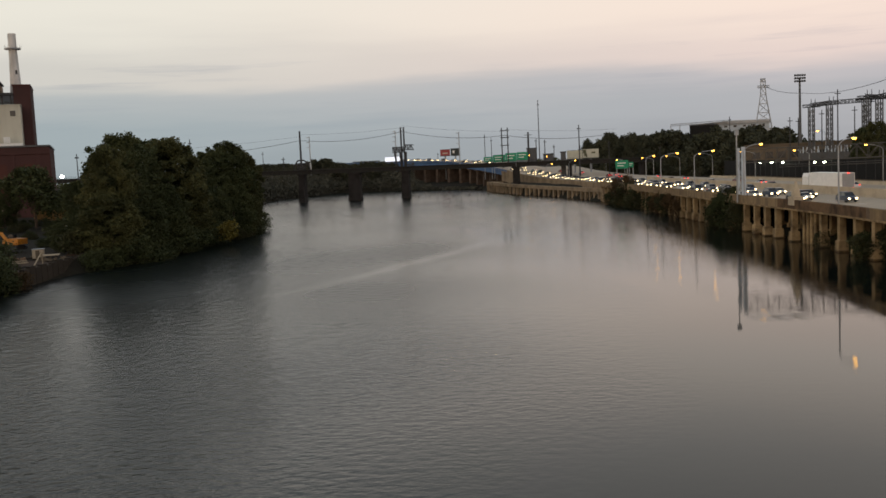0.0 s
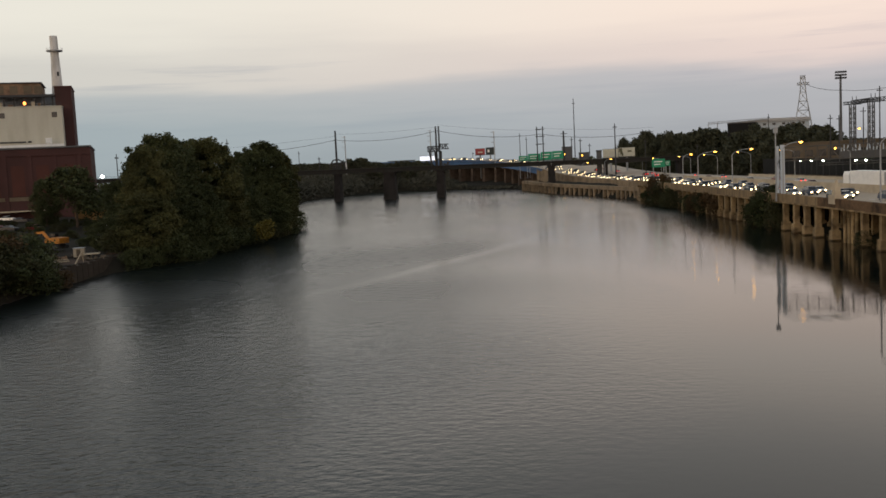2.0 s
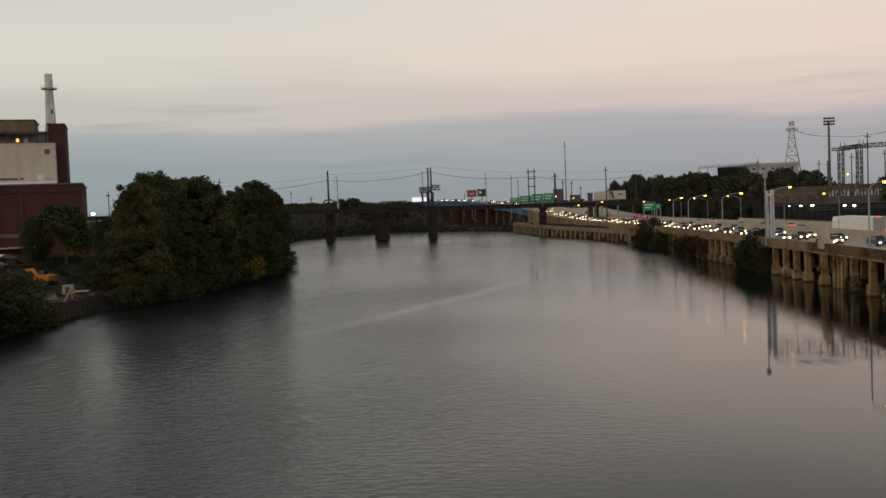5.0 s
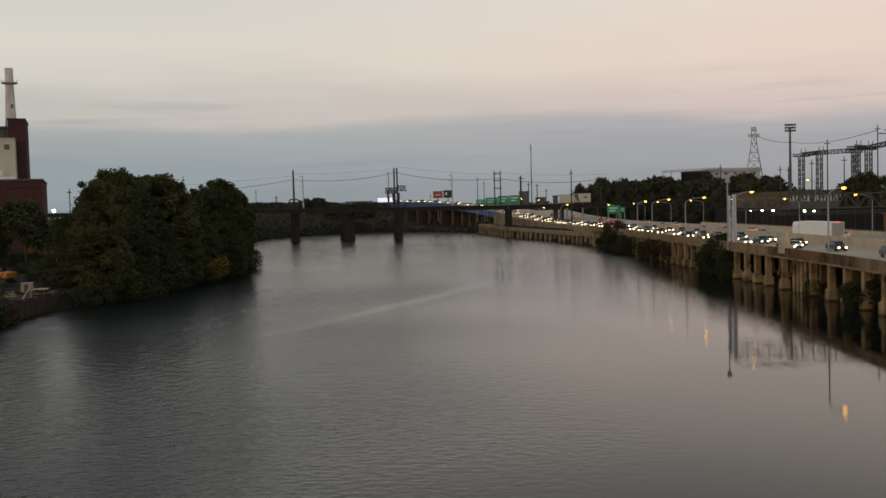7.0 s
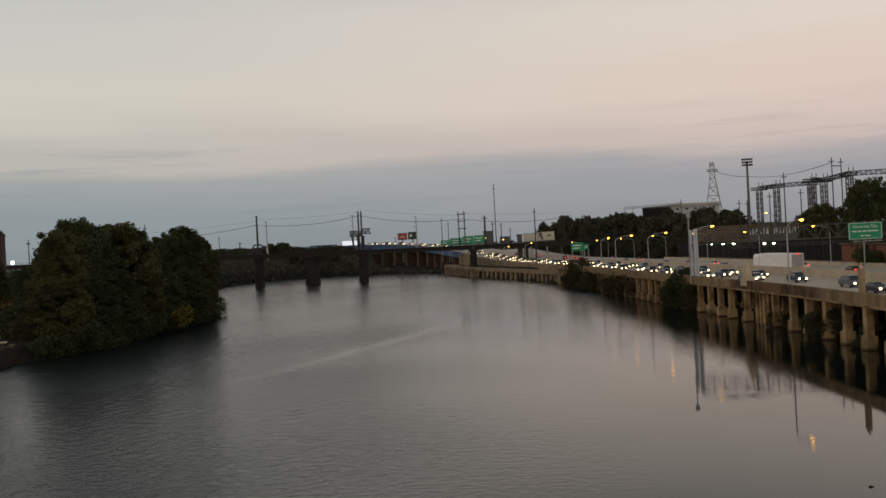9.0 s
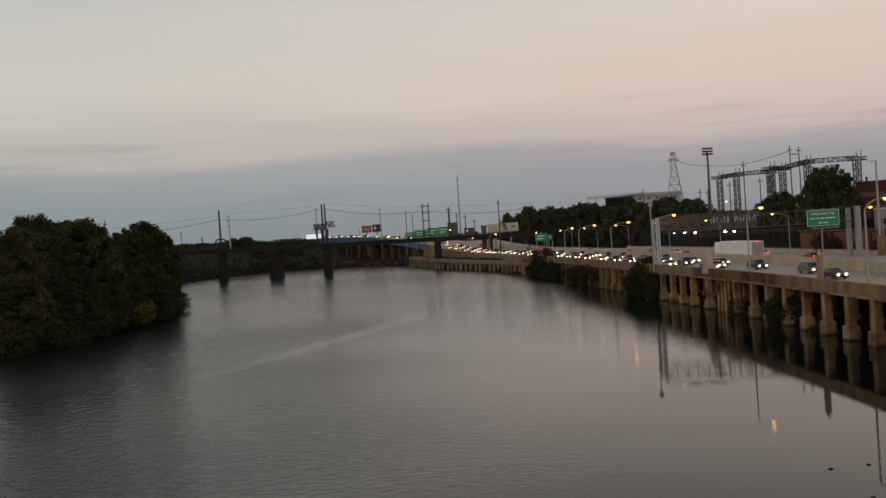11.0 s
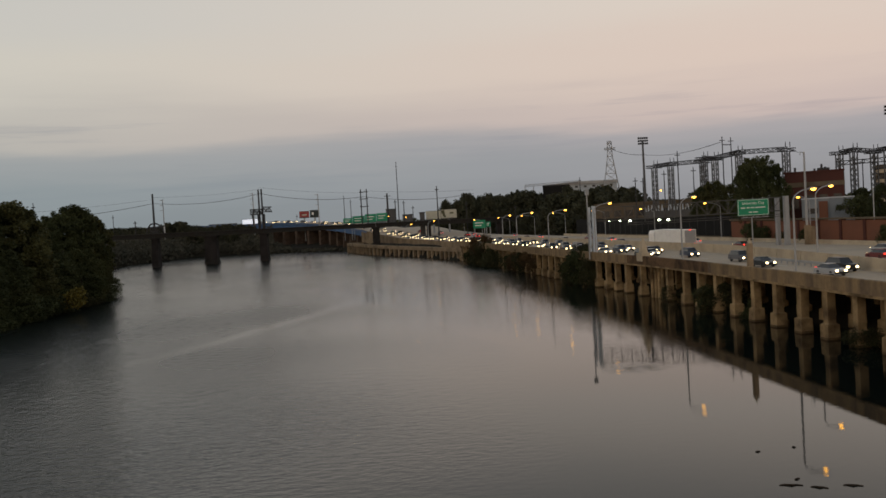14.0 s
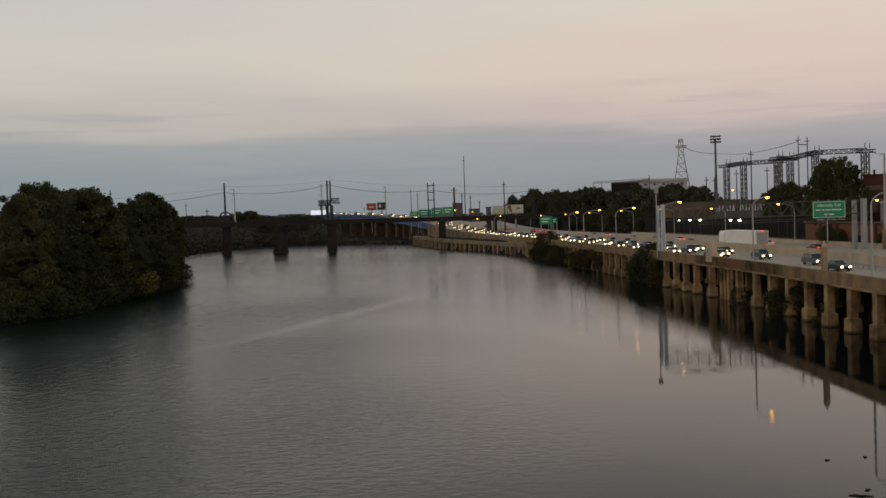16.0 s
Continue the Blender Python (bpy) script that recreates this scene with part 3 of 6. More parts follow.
RNORM = Vector((-RDIR.y, RDIR.x, 0))
RANG = math.degrees(math.atan2(RDIR.y, RDIR.x))


def on_rail(x, off=0.0):
    """The place on the railway line at the given easting."""
    p = RA + RDIR * ((x - RA.x) / RDIR.x) + RNORM * off
    return p


RZ = 18.1  # rail level at the east end; the line falls gently westwards


def rail_z(x):
    return RZ - 0.0092 * (x - RA.x) / RDIR.x


rail = thing("railway_bridge", "black steel girder railway bridge on stone piers across the river", "bridge", kind="structure", at=Matrix.Translation((RA.x, RA.y, 0)) @ pose(0, 0, 0, 0, 0, RANG) @ pose(0, 0, 0, 0, 0.527, 0))
RLEN = (RB - RA).length


def along(x):
    return (x - RA.x) / RDIR.x


stops = [along(x) for x in (-230, -190, -160, -130, -100, -68.8, -41.5, -15.3, 12, 41, 68, 104, 140, 170)]
for a, b in zip(stops, stops[1:]):
    for off in (-2.6, 2.2):
        g = Geo().box(a + 0.1, b - 0.1, off, off + 0.4, RZ - 2.1, RZ - 0.3)
        for k in range(int((b - a) / 2.2)):
            g.box(a + 1 + 2.2 * k, a + 1.12 + 2.2 * k, off - 0.14, off + 0.54, RZ - 2.0, RZ - 0.4)
        part("girder", g, M_GIRDER, rail, "dark riveted plate girder")
g = Geo().box(0, RLEN, -3.2, 3.2, RZ - 0.3, RZ)
part("track_bed", g, M_GIRDER, rail)
for o in (-2.2, -0.77, 0.77, 2.2):
    part("track", Geo().box(0, RLEN, o - 0.05, o + 0.05, RZ, RZ + 0.16), M_STEEL, rail)
g = Geo()
for k in range(int(RLEN / 2.5)):
    g.box(2.5 * k, 2.5 * k + 0.07, -3.2, -3.13, RZ, RZ + 1.1)
g.box(0, RLEN, -3.2, -3.14, RZ + 1.05, RZ + 1.12).box(0, RLEN, -3.2, -3.14, RZ + 0.5, RZ + 0.56)
part("handrail", g, M_GIRDER, rail)
for x, w in ((-160, 3), (-130, 3), (-100, 3), (-68.8, 3.6), (-41.5, 7.4), (-15.3, 4.8), (41, 4.6), (68, 2.2), (104, 3), (140, 3)):
    a = along(x)
    base = max(-3.0, ground_z(*on_rail(x).xy) - 1)
    g = Geo().taper(a - w / 2, a + w / 2, -4.5, 4.5, base, 3.2, 0.92).taper(a - w * 0.42, a + w * 0.42, -3.9, 3.9, 3.2, RZ - 2.1, 0.9).box(a - w / 2, a + w / 2, -4.2, 4.2, RZ - 2.7, RZ - 2.1)
    part("pier", g, M_STONE, rail, "dark weathered stone pier")

# ---- far road bridge with blue girders ----
blue = thing("road_bridge", "road bridge with blue painted girders rising beyond the railway", "bridge", kind="structure")
BL = LINE[V_END - 2:]
part("girder", strip(BL, [(0.0, -3.2), (0.0, -0.4), (0.5, -0.4), (0.5, -3.2)]), M_BLUE, blue, "blue painted plate girder")
part("girder", strip(BL, [(24.0, -2.6), (24.0, -0.4), (24.5, -0.4), (24.5, -2.6)]), M_BLUE, blue, "blue painted plate girder")
part("deck", strip(BL, [(-0.6, -0.4), (-0.6, 0), (26.6, 0), (26.6, -0.4)]), M_ROAD, blue)
part("parapet", strip(BL, [(-0.6, -0.6), (-0.6, 0.45), (-0.3, 0.45), (-0.3, -0.6)]), M_BLUE, blue)
for i in range(2, len(BL) - 1, 2):
    p = BL[i]
    d = (BL[i + 1] - p)
    right = Vector((d.y, -d.x, 0)).normalized()
    turn = math.degrees(math.atan2(right.y, right.x))
    g = Geo().taper(0.2, 22, -1.3, 1.3, -3, p.z - 3.9, 0.94).box(-0.4, 22.6, -1.5, 1.5, p.z - 3.9, p.z - 3.2)
    part("pier", g, M_MASON, blue, "brown masonry pier", Matrix.Translation((p.x, p.y, 0)) @ pose(0, 0, 0, 0, 0, turn))

# ---- trees ----


def crown_geo(rng, h, r, leaves, leaf, clumps, base=0.25, squash=1.0):
    size = 0.42 * (40 / clumps) ** 0.33
    g = Geo()
    cs = []
    for k in range(clumps):
        t = rng.random()
        z = h * (base + (1 - base) * (k + 0.5) / clumps)
        u = (z / h - base) / (1 - base)
        reach = r * math.sin(math.pi * (0.16 + 0.78 * u)) ** 0.7
        a = rng.uniform(0, 2 * math.pi)
        d = reach * (0.3 + 0.66 * math.sqrt(t))
        cr = r * rng.uniform(0.5, 1.0) * (1.15 - 0.5 * u) * size
        if u > 0.4 and rng.random() < 0.2:
            d, cr, z = d * rng.uniform(1.08, 1.3), cr * 0.7, z + rng.uniform(0.0, 0.05) * h
        cs.append((d * math.cos(a), d * math.sin(a), min(z, h * (1.0 + rng.uniform(-0.06, 0.02)) - cr * 0.6), cr))
    per = leaves // clumps
    for cx, cy, cz, cr in cs:
        for _ in range(per):
            out = 0.1 + 1.05 * rng.random() ** 0.42 + 0.14 * abs(rng.gauss(0, 1))
            if rng.random() < 0.06:
                out += rng.uniform(0.15, 0.55)
            v = Vector((rng.gauss(0, 1), rng.gauss(0, 1), rng.gauss(0, 1))).normalized() * (cr * out)
            c = Vector((cx + v.x, cy + v.y, cz + v.z * 0.8 * squash))
            n1 = Vector((rng.gauss(0, 1), rng.gauss(0, 1), rng.gauss(0, 0.6))).normalized()
            n2 = n1.cross(Vector((rng.gauss(0, 1), rng.gauss(0, 1), rng.gauss(0, 1)))).normalized()
            s = leaf * rng.uniform(0.6, 1.3)
            g.add([c - n1 * s, c + n2 * s * 0.6, c + n1 * s, c - n2 * s * 0.6], [(0, 1, 2, 3)])
    return g, cs


def trunk_geo(rng, h, cs, r):
    g = Geo()
    top = Vector((rng.uniform(-0.4, 0.4), rng.uniform(-0.4, 0.4), h * 0.6))
    mid = Vector((rng.uniform(-0.3, 0.3), rng.uniform(-0.3, 0.3), h * 0.28))
    g.tube((0, 0, -0.6), mid, r, r * 0.75, 9).tube(mid, top, r * 0.75, r * 0.3, 8)
    for cx, cy, cz, cr in cs[:16]:
        f = rng.uniform(0.2, 0.9)
        s = mid.lerp(top, f)
        e = Vector((cx, cy, cz))
        if e.z < s.z:
            s = mid
        bend = s.lerp(e, 0.5) + Vector((0, 0, 0.5))
        g.tube(s, bend, r * 0.32, r * 0.2, 6).tube(bend, e, r * 0.2, r * 0.06, 5)
    return g


def make_tree(seed, h, r, leaves, leaf, clumps, material, base=0.25, label="", group=""):
    rng = random.Random(seed)
    t = thing("tree", label, "tree", group)
    cg, cs = crown_geo(rng, h, r, leaves, leaf, clumps, base)
    part("trunk", trunk_geo(rng, h, cs, 0.022 * h + 0.05), M_BARK, t)
    part("crown", cg, material, t)
    return t


def make_bush(seed, h, r, leaves, leaf, material, label, group=""):
    rng = random.Random(seed)
    g, cs = crown_geo(rng, h, r, leaves, leaf, 14, 0.12)
    b = thing("bush", label, "bush", group)
    part("trunk", trunk_geo(rng, h * 0.8, cs, 0.08), M_BARK, b)
    part("leaves", g, material, b)
    return b


def clone(ob, m):
    """A copy whose own scale does not carry over."""
    return copy_thing(ob, m @ Matrix.Diagonal((1 / ob.scale.x, 1 / ob.scale.y, 1 / ob.scale.z, 1)))


def put(ob, x, y, z, turn=0, s=1.0, sz=None):
    return clone(ob, Matrix.Translation((x, y, z)) @ pose(0, 0, 0, 0, 0, turn) @ Matrix.Diagonal((s, s, sz or s, 1)))


BANK = "trees on the river bank"
big = [make_tree(11, 22, 8.5, 26000, 0.29, 200, M_LEAF_A, 0.10, "tall dense dark green tree on the river bank", BANK),
       make_tree(12, 22, 8.0, 26000, 0.29, 180, M_LEAF_B, 0.06, "broad olive green tree on the river bank", BANK),
       make_tree(13, 22, 7.5, 26000, 0.28, 190, M_LEAF_C, 0.08, "dense deep green tree on the river bank", BANK)]


def plant_tree(k, az, d, top, s=1.0, turn=0, first=False):
    """A bank tree on a bearing, with its crown's top at the given height."""
    x, y = polar(az, d)
    z = max(0.6, ground_z(x, y)) - 0.4
    m = Matrix.Translation((x, y, z)) @ pose(0, 0, 0, 0, 0, turn) @ Matrix.Diagonal((s, s, (top - z) / 22.0, 1))
    if first:
        big[k].matrix_basis = m
    else:
        clone(big[k], m)


plant_tree(0, -18.4, 205, 25.2, 0.95, 20, True)
plant_tree(1, -16.0, 216, 24.6, 1.0, 70, True)
plant_tree(2, -12.6, 246, 24.2, 0.95, 130, True)
for k, az, d, top, s, turn in (
        (2, -19.7, 199, 21.0, 0.6, 45), (1, -19.2, 190, 22.5, 0.68, 200), (0, -17.2, 225, 25.0, 0.9, 300), (2, -15.3, 222, 23.2, 0.75, 10),
        (0, -13.4, 243, 22.0, 0.8, 90), (1, -11.85, 250, 22.6, 0.70, 250), (2, -11.45, 252, 19.5, 0.52, 160), (0, -14.2, 238, 18.0, 0.7, 80),
        (1, -19.4, 184, 13.5, 0.72, 30), (2, -17.9, 192, 14.0, 0.75, 350), (0, -16.6, 202, 14.5, 0.72, 120), (1, -15.0, 216, 13.5, 0.7, 140),
        (2, -13.6, 228, 13.0, 0.66, 15), (0, -12.3, 240, 13.5, 0.62, 220), (1, -11.55, 247, 13.0, 0.46, 75), (2, -20.2, 186, 11.5, 0.55, 280),
        (0, -21.6, 196, 9.0, 0.5, 260)):
    plant_tree(k, az, d, top, s, turn)

yb = make_bush(31, 3.6, 2.6, 1500, 0.3, M_LEAF_Y, "yellowing bush at the foot of the bank trees")
yb.matrix_basis = Matrix.Translation((*polar(-12.86, 217), 1.6))

SCRUB = "scrub along the river bank"
scrub = [make_bush(41, 5, 3.6, 3400, 0.22, M_LEAF_S, "overgrown scrub hanging over the river's edge", SCRUB),
         make_bush(42, 5, 3.4, 3400, 0.22, M_LEAF_C, "overgrown scrub hanging over the river's edge", SCRUB),
         make_bush(43, 5, 3.4, 3400, 0.22, M_LEAF_R, "scrub with rust-brown autumn leaves by the water", SCRUB)]
for k, (x, y) in enumerate(((-66, 128), (-67, 138), (-69, 118))):
    scrub[k].matrix_basis = Matrix.Translation((x, y, 1.0))
rnd = random.Random(8)
edge = smooth_line([(x, y, 0) for x, y in RIVER_L[3:9]], 3.2)
for i, p in enumerate(edge):
    if 141 < p.y < 166:
        continue
    s = rnd.uniform(0.6, 1.1)
    put(scrub[rnd.choice((0, 1, 1, 2) if p.y < 175 else (0, 1, 1))], p.x - rnd.uniform(-1.2, 1.6), p.y, -0.2, rnd.uniform(0, 360), s, s * rnd.uniform(0.8, 1.3))
for k in range(80):
    y = rnd.uniform(95, 190)
    x = -65 - abs(rnd.gauss(0, 8)) - (13 if 146 < y < 170 else 0)
    s = rnd.uniform(0.5, 1.25)
    if 146 < y and x < -68 and k % 6 or -25.6 < math.degrees(math.atan2(x, y)) < -21.4:
        continue
    put(scrub[rnd.choice((0, 1, 2) if y < 135 else (0, 1))], x, y, ground_z(x, y) - 0.3, rnd.uniform(0, 360), s, s)
for k in range(40):
    x, y = rnd.uniform(-125, -78), rnd.uniform(178, 262)
    s = rnd.uniform(0.35, 0.8)
    put(scrub[rnd.choice((0, 1, 1))], x, y, ground_z(x, y) - 0.3, rnd.uniform(0, 360), s, s * 0.7)
# the open tree before the power station
lone = make_tree(15, 15, 6.2, 5200, 0.4, 40, M_LEAF_C, 0.28, "spreading tree with an open crown before the power station")
lone.matrix_basis = Matrix.Translation((-103, 239, ground_z(-103, 239))) @ Matrix.Diagonal((1.1, 1.1, 1.05, 1))
for az, d, top, s in ((-24.9, 262, 17.5, 0.5), (-21.4, 285, 15.5, 0.5), (-22.6, 300, 16.0, 0.4), (-21.0, 240, 16, 0.5)):
    plant_tree(2, az, d, top, s, az * 30)
# bushes that grow out between the columns
for k, (kind_, x, y, z, s, sz) in enumerate((
        (0, 60.6, 187.5, -0.2, 0.8, 1.15), (1, 59.8, 194.5, -0.3, 1.0, 1.55), (0, 60.2, 200.5, -0.2, 0.85, 1.2), (1, 60.6, 206, -0.2, 0.6, 0.8), (0, 60.9, 196, 4.5, 0.7, 0.8),
        (2, 60.5, 234, -0.2, 0.7, 1.0), (2, 60.3, 241, -0.2, 0.8, 1.15), (0, 60.3, 248, -0.2, 0.9, 1.1), (2, 60.5, 255, 0.4, 0.8, 1.2), (1, 60.4, 262, -0.2, 0.7, 0.9),
        (0, 60.5, 277, -0.2, 0.7, 0.9), (0, 60.2, 283, -0.2, 0.9, 1.1), (1, 60, 289, -0.2, 1.1, 1.25), (0, 59.8, 298, -0.2, 1.1, 1.5), (2, 60.3, 304, 2.2, 1.1, 1.45), (1, 59.8, 310, -0.2, 1.0, 1.2),
        (0, 59.8, 319, -0.2, 0.7, 0.8),
        (0, 61, 127.5, -0.2, 0.9, 0.85), (1, 61.5, 131, -0.2, 0.75, 0.75), (0, 61, 148, -0.2, 0.5, 0.55), (0, 61, 89, 0.0, 0.5, 0.4), (1, 61.2, 118.5, -0.2, 0.45, 0.5))):
    put(scrub[kind_], x + edge_x(y) - 60, y, z, 77 * k, s, sz)


# ---- power station ----
plant = thing("power_station", "old red brick power station with cream boiler house and two chimneys", "power station", at=pose(-121.8, 300, 5.0, 0, 0, 20.5))
part("brick_hall", Geo().box(-100, -1.1, 0, 45, -2, 22.7), M_BRICK, plant, "dark red brick turbine hall")
part("coping", Geo().box(-100.3, -0.85, -0.3, 45.3, 22.8, 23.3), M_SUBST, plant, "dull grey roof edge")
for k in range(13):
    x = -4.7 - 7.4 * k
    part("pilaster", Geo().box(x - 0.6, x + 0.6, -0.3, 0.0, -2, 20.5), M_BRICK, plant)
    if k < 12:
        w = part("window", Geo().box(x - 5.6, x - 1.8, -0.08, -0.02, 8.2, 17.5), M_BRICK_D, plant, "tall bricked-up window bay")
        part("sill", Geo().box(x - 5.8, x - 1.6, -0.2, -0.02, 7.9, 8.2), M_BRICK_D, w)
part("cornice", Geo().box(-100, -1.1, -0.35, 0.0, 20.5, 21.0), M_BRICK, plant)
for k, (x, w, h) in enumerate(((-29.6, 1.2, 1.0), (-27.2, 0.8, 1.5), (-24.4, 1.4, 0.8), (-17.6, 1.0, 1.6), (-15.8, 0.7, 1.1))):
    part("roof_unit", Geo().box(x - w / 2, x + w / 2, 8, 9.4, 36.7, 36.7 + h), M_PALE if k % 2 else M_RUST, plant)
part("roof_handrail", Geo().tube((-32.4, 6.2, 37.7), (-9.0, 6.2, 37.7), 0.05, 0.05, 5).tube((-32.4, 6.2, 37.2), (-9.0, 6.2, 37.2), 0.05, 0.05, 5), M_STEEL, plant)
part("stone_band", Geo().box(-34, -20, -0.14, 0.0, 6.4, 7.6), M_TAN, plant, "faded buff stone panel")
part("canopy", Geo().box(-60, -14, -4.0, 0.0, 3.0, 3.35), M_PALE, plant, "pale loading dock canopy")
boiler = part("boiler_house", Geo().box(-32.4, -9.0, 6, 30, 23.3, 36.4), M_CREAM, plant, "cream clad boiler house")
part("parapet_trim", Geo().box(-32.6, -8.8, 5.8, 30.2, 36.4, 36.7), M_CREAM, boiler)
for x in (-26.9, -11.3):
    part("louvre", Geo().box(x - 0.8, x + 0.8, 5.9, 6.0, 33.0, 34.7), M_WINDOW, boiler, "dark louvred opening")
part("conduit", Geo().box(-30, -20.5, 5.7, 6.0, 25.0, 25.45), M_STEEL, boiler)
part("conduit", Geo().box(-19.8, -18.8, 5.7, 6.0, 25.0, 25.5), M_STEEL, boiler)
part("roof_duct", Geo().box(-100, -9.0, 2, 5.5, 23.3, 24.2), M_WHITE, plant, "pale roof duct along the hall")
part("roof_fan", Geo().box(-14.4, -12.6, 2.5, 4.5, 24.4, 26.2).tube((-13.5, 2.4, 25.3), (-13.5, 2.2, 25.3), 0.65, 0.65, 12), M_WHITE, plant)
part("brick_tower", Geo().box(-11.2, -5.95, 14, 34, 23.3, 43.4), M_BRICK, plant, "red brick stair tower")
part("tower_coping", Geo().box(-11.4, -5.75, 13.8, 34.2, 43.4, 43.8), M_BRICK_D, plant)
rust = part("penthouse", Geo().prism([(-30.0, 40.8), (-30.0, 44.4), (-29.5, 44.9), (-15.8, 44.9), (-15.3, 44.4), (-15.3, 40.8)], 14, 32), M_RUST, plant, "rusted sheet metal penthouse")
for x in (-30, -26.8, -23.8, -20.8, -17.6, -14.6, -12.0):
    part("stanchion", Geo().box(x - 0.25, x + 0.25, 14, 14.5, 36.4, 40.8), M_STEEL, plant)
part("penthouse_eave", Geo().box(-30.4, -14.9, 13.6, 32.4, 44.8, 45.15), M_STEEL, plant)
part("penthouse_sill", Geo().box(-31.4, -11.3, 13.2, 14.0, 40.3, 41.1), M_STEEL, plant)
for x in (-27.8, -23.6, -19.4, -16.2):
    part("penthouse_panel", Geo().box(x - 1.2, x + 1.2, 13.94, 13.99, 41.4, 44.0), M_TAN, plant, "paler patched sheet panel")
part("back_wall", Geo().box(-32, -11.2, 20, 30, 36.4, 40.8), M_GREYBOX, plant, "blue-grey screen wall under the penthouse")
part("girt", Geo().box(-31, -11.2, 14.1, 14.5, 40.2, 40.8), M_STEEL, plant)
part("girt", Geo().box(-31, -11.2, 14.1, 14.4, 37.7, 38.0), M_STEEL, plant)
part("lamp", Geo().ball((-20.6, 13.6, 38.2), 0.45, 0.3, 0.6), M_AMBER, plant, "glowing orange work lamp")
part("duct", Geo().tube((-35.5, 18, 36), (-31.5, 18, 41), 1.6, 1.2, 10), M_STEEL, plant)
part("side_tank", Geo().box(-39, -33, 10, 22, 23.3, 33.5), M_STEEL, plant)
part("ladder_cage", Geo().box(-35.3, -35.0, 5.6, 5.9, 24, 31).box(-32.9, -32.6, 5.6, 5.9, 24, 31).box(-35.3, -32.6, 5.6, 5.9, 30.6, 31), M_STEEL, plant)
for x, top in ((-33.4, 62.2), (-10.7, 61.6)):
    c = part("chimney", Geo().tube((x, 24, 23), (x, 24, 40), 2.1, 2.0, 24).tube((x, 24, 40), (x, 24, 45), 2.0, 1.7, 24).tube((x, 24, 45), (x, 24, top - 5), 1.7, 1.3, 24).tube((x, 24, top - 5), (x, 24, top), 1.3, 1.27, 24), M_CHIM, plant, "tall off-white steel chimney")
    part("platform", Geo().tube((x, 24, top - 5.2), (x, 24, top - 4.8), 2.6, 2.6, 16), M_GALV, c)
    g = Geo()
    for i in range(12):
        a = i * math.pi / 6
        g.tube((x + 2.6 * math.cos(a), 24 + 2.6 * math.sin(a), top - 4.8), (x + 2.6 * math.cos(a), 24 + 2.6 * math.sin(a), top - 3.8), 0.05, 0.05, 4)
    part("railing", g, M_GALV, c)
    part("hatch", Geo().box(x + 0.3, x + 0.9, 22.4, 22.7, top - 13.6, top - 12.2), M_STEEL, c)
part("annex", Geo().box(-70, -36, 12, 30, 23.3, 41.0), M_BRICK_D, plant, "dark brick annex behind the chimney")

# yard on the river bank before it
yard_wall = thing("bulkhead", "weathered brown timber bulkhead along the river's edge", "river wall", kind="structure")
for k in range(14):
    part("timber", Geo().box(-65.6, -64.9, 142.5 + 2.2 * k, 144.5 + 2.2 * k, -1.5, 2.5 + 0.12 * ((k * 7) % 5)), M_TIMBER, yard_wall)
part("yard_slab", Geo().prism([(-88, 0.5), (-65.6, 0.5), (-65.6, 2.3), (-76, 2.55), (-88, 3.1)], 142.5, 173), M_DIRT, yard_wall)
ex = thing("excavator", "orange-yellow tracked excavator parked in the riverside yard", "excavator", at=pose(-84, 184, 3.2, 0, 0, 160))
for y in (-1.2, 1.2):
    part("track", Geo().prism([(-1.9, 0.3), (-1.5, 0), (1.5, 0), (1.9, 0.3), (1.9, 0.7), (1.5, 0.95), (-1.5, 0.95), (-1.9, 0.7)], y - 0.3, y + 0.3), M_STEEL, ex)
part("house", Geo().prism([(-2.2, 1.1), (1.6, 1.1), (1.6, 2.0), (0.2, 2.3), (-2.2, 2.2)], -1.3, 1.3), M_YELLOW, ex)
part("cab", Geo().taper(0.2, 1.6, -1.2, -0.1, 1.1, 3.0, 0.88), M_GLASS, ex)
part("boom", Geo().prism([(1.2, 1.6), (3.0, 3.6), (5.0, 3.4), (5.0, 3.0), (3.1, 3.1), (1.6, 1.4)], -0.25, 0.25), M_YELLOW, ex)
part("stick", Geo().prism([(4.8, 3.5), (5.2, 3.4), (5.5, 1.4), (5.2, 1.3)], -0.2, 0.2), M_YELLOW, ex)
part("bucket", Geo().prism([(5.0, 1.4), (5.7, 1.3), (5.8, 0.6), (5.2, 0.3), (4.7, 0.8)], -0.5, 0.5), M_STEEL, ex)
tr = thing("site_office", "small pale grey site cabin on the river bank", "cabin", at=pose(-71.6, 166, 2.45, 0, 0, 12))
part("body", Geo().box(-0.9, 0.9, -0.8, 0.8, 0.35, 1.9), M_PALE, tr)
part("roof", Geo().box(-1.0, 1.0, -0.9, 0.9, 1.9, 2.0), M_GALV, tr)
part("door", Geo().box(-0.35, 0.35, -0.84, -0.8, 0.4, 1.75), M_TAN, tr)
part("skid", Geo().box(-0.9, 0.9, -0.7, -0.5, 0, 0.35).box(-0.9, 0.9, 0.5, 0.7, 0, 0.35), M_TIMBER, tr)
fb = thing("flatbed_trailer", "small pale flatbed trailer parked by the water", "trailer", at=pose(-69.3, 165.5, 2.45, 0, 0, 14))
part("bed", Geo().box(-1.5, 1.5, -0.9, 0.9, 0.75, 0.95), M_PALE, fb)
part("headboard", Geo().box(-1.5, -1.4, -0.9, 0.9, 0.95, 1.5), M_RUST, fb)
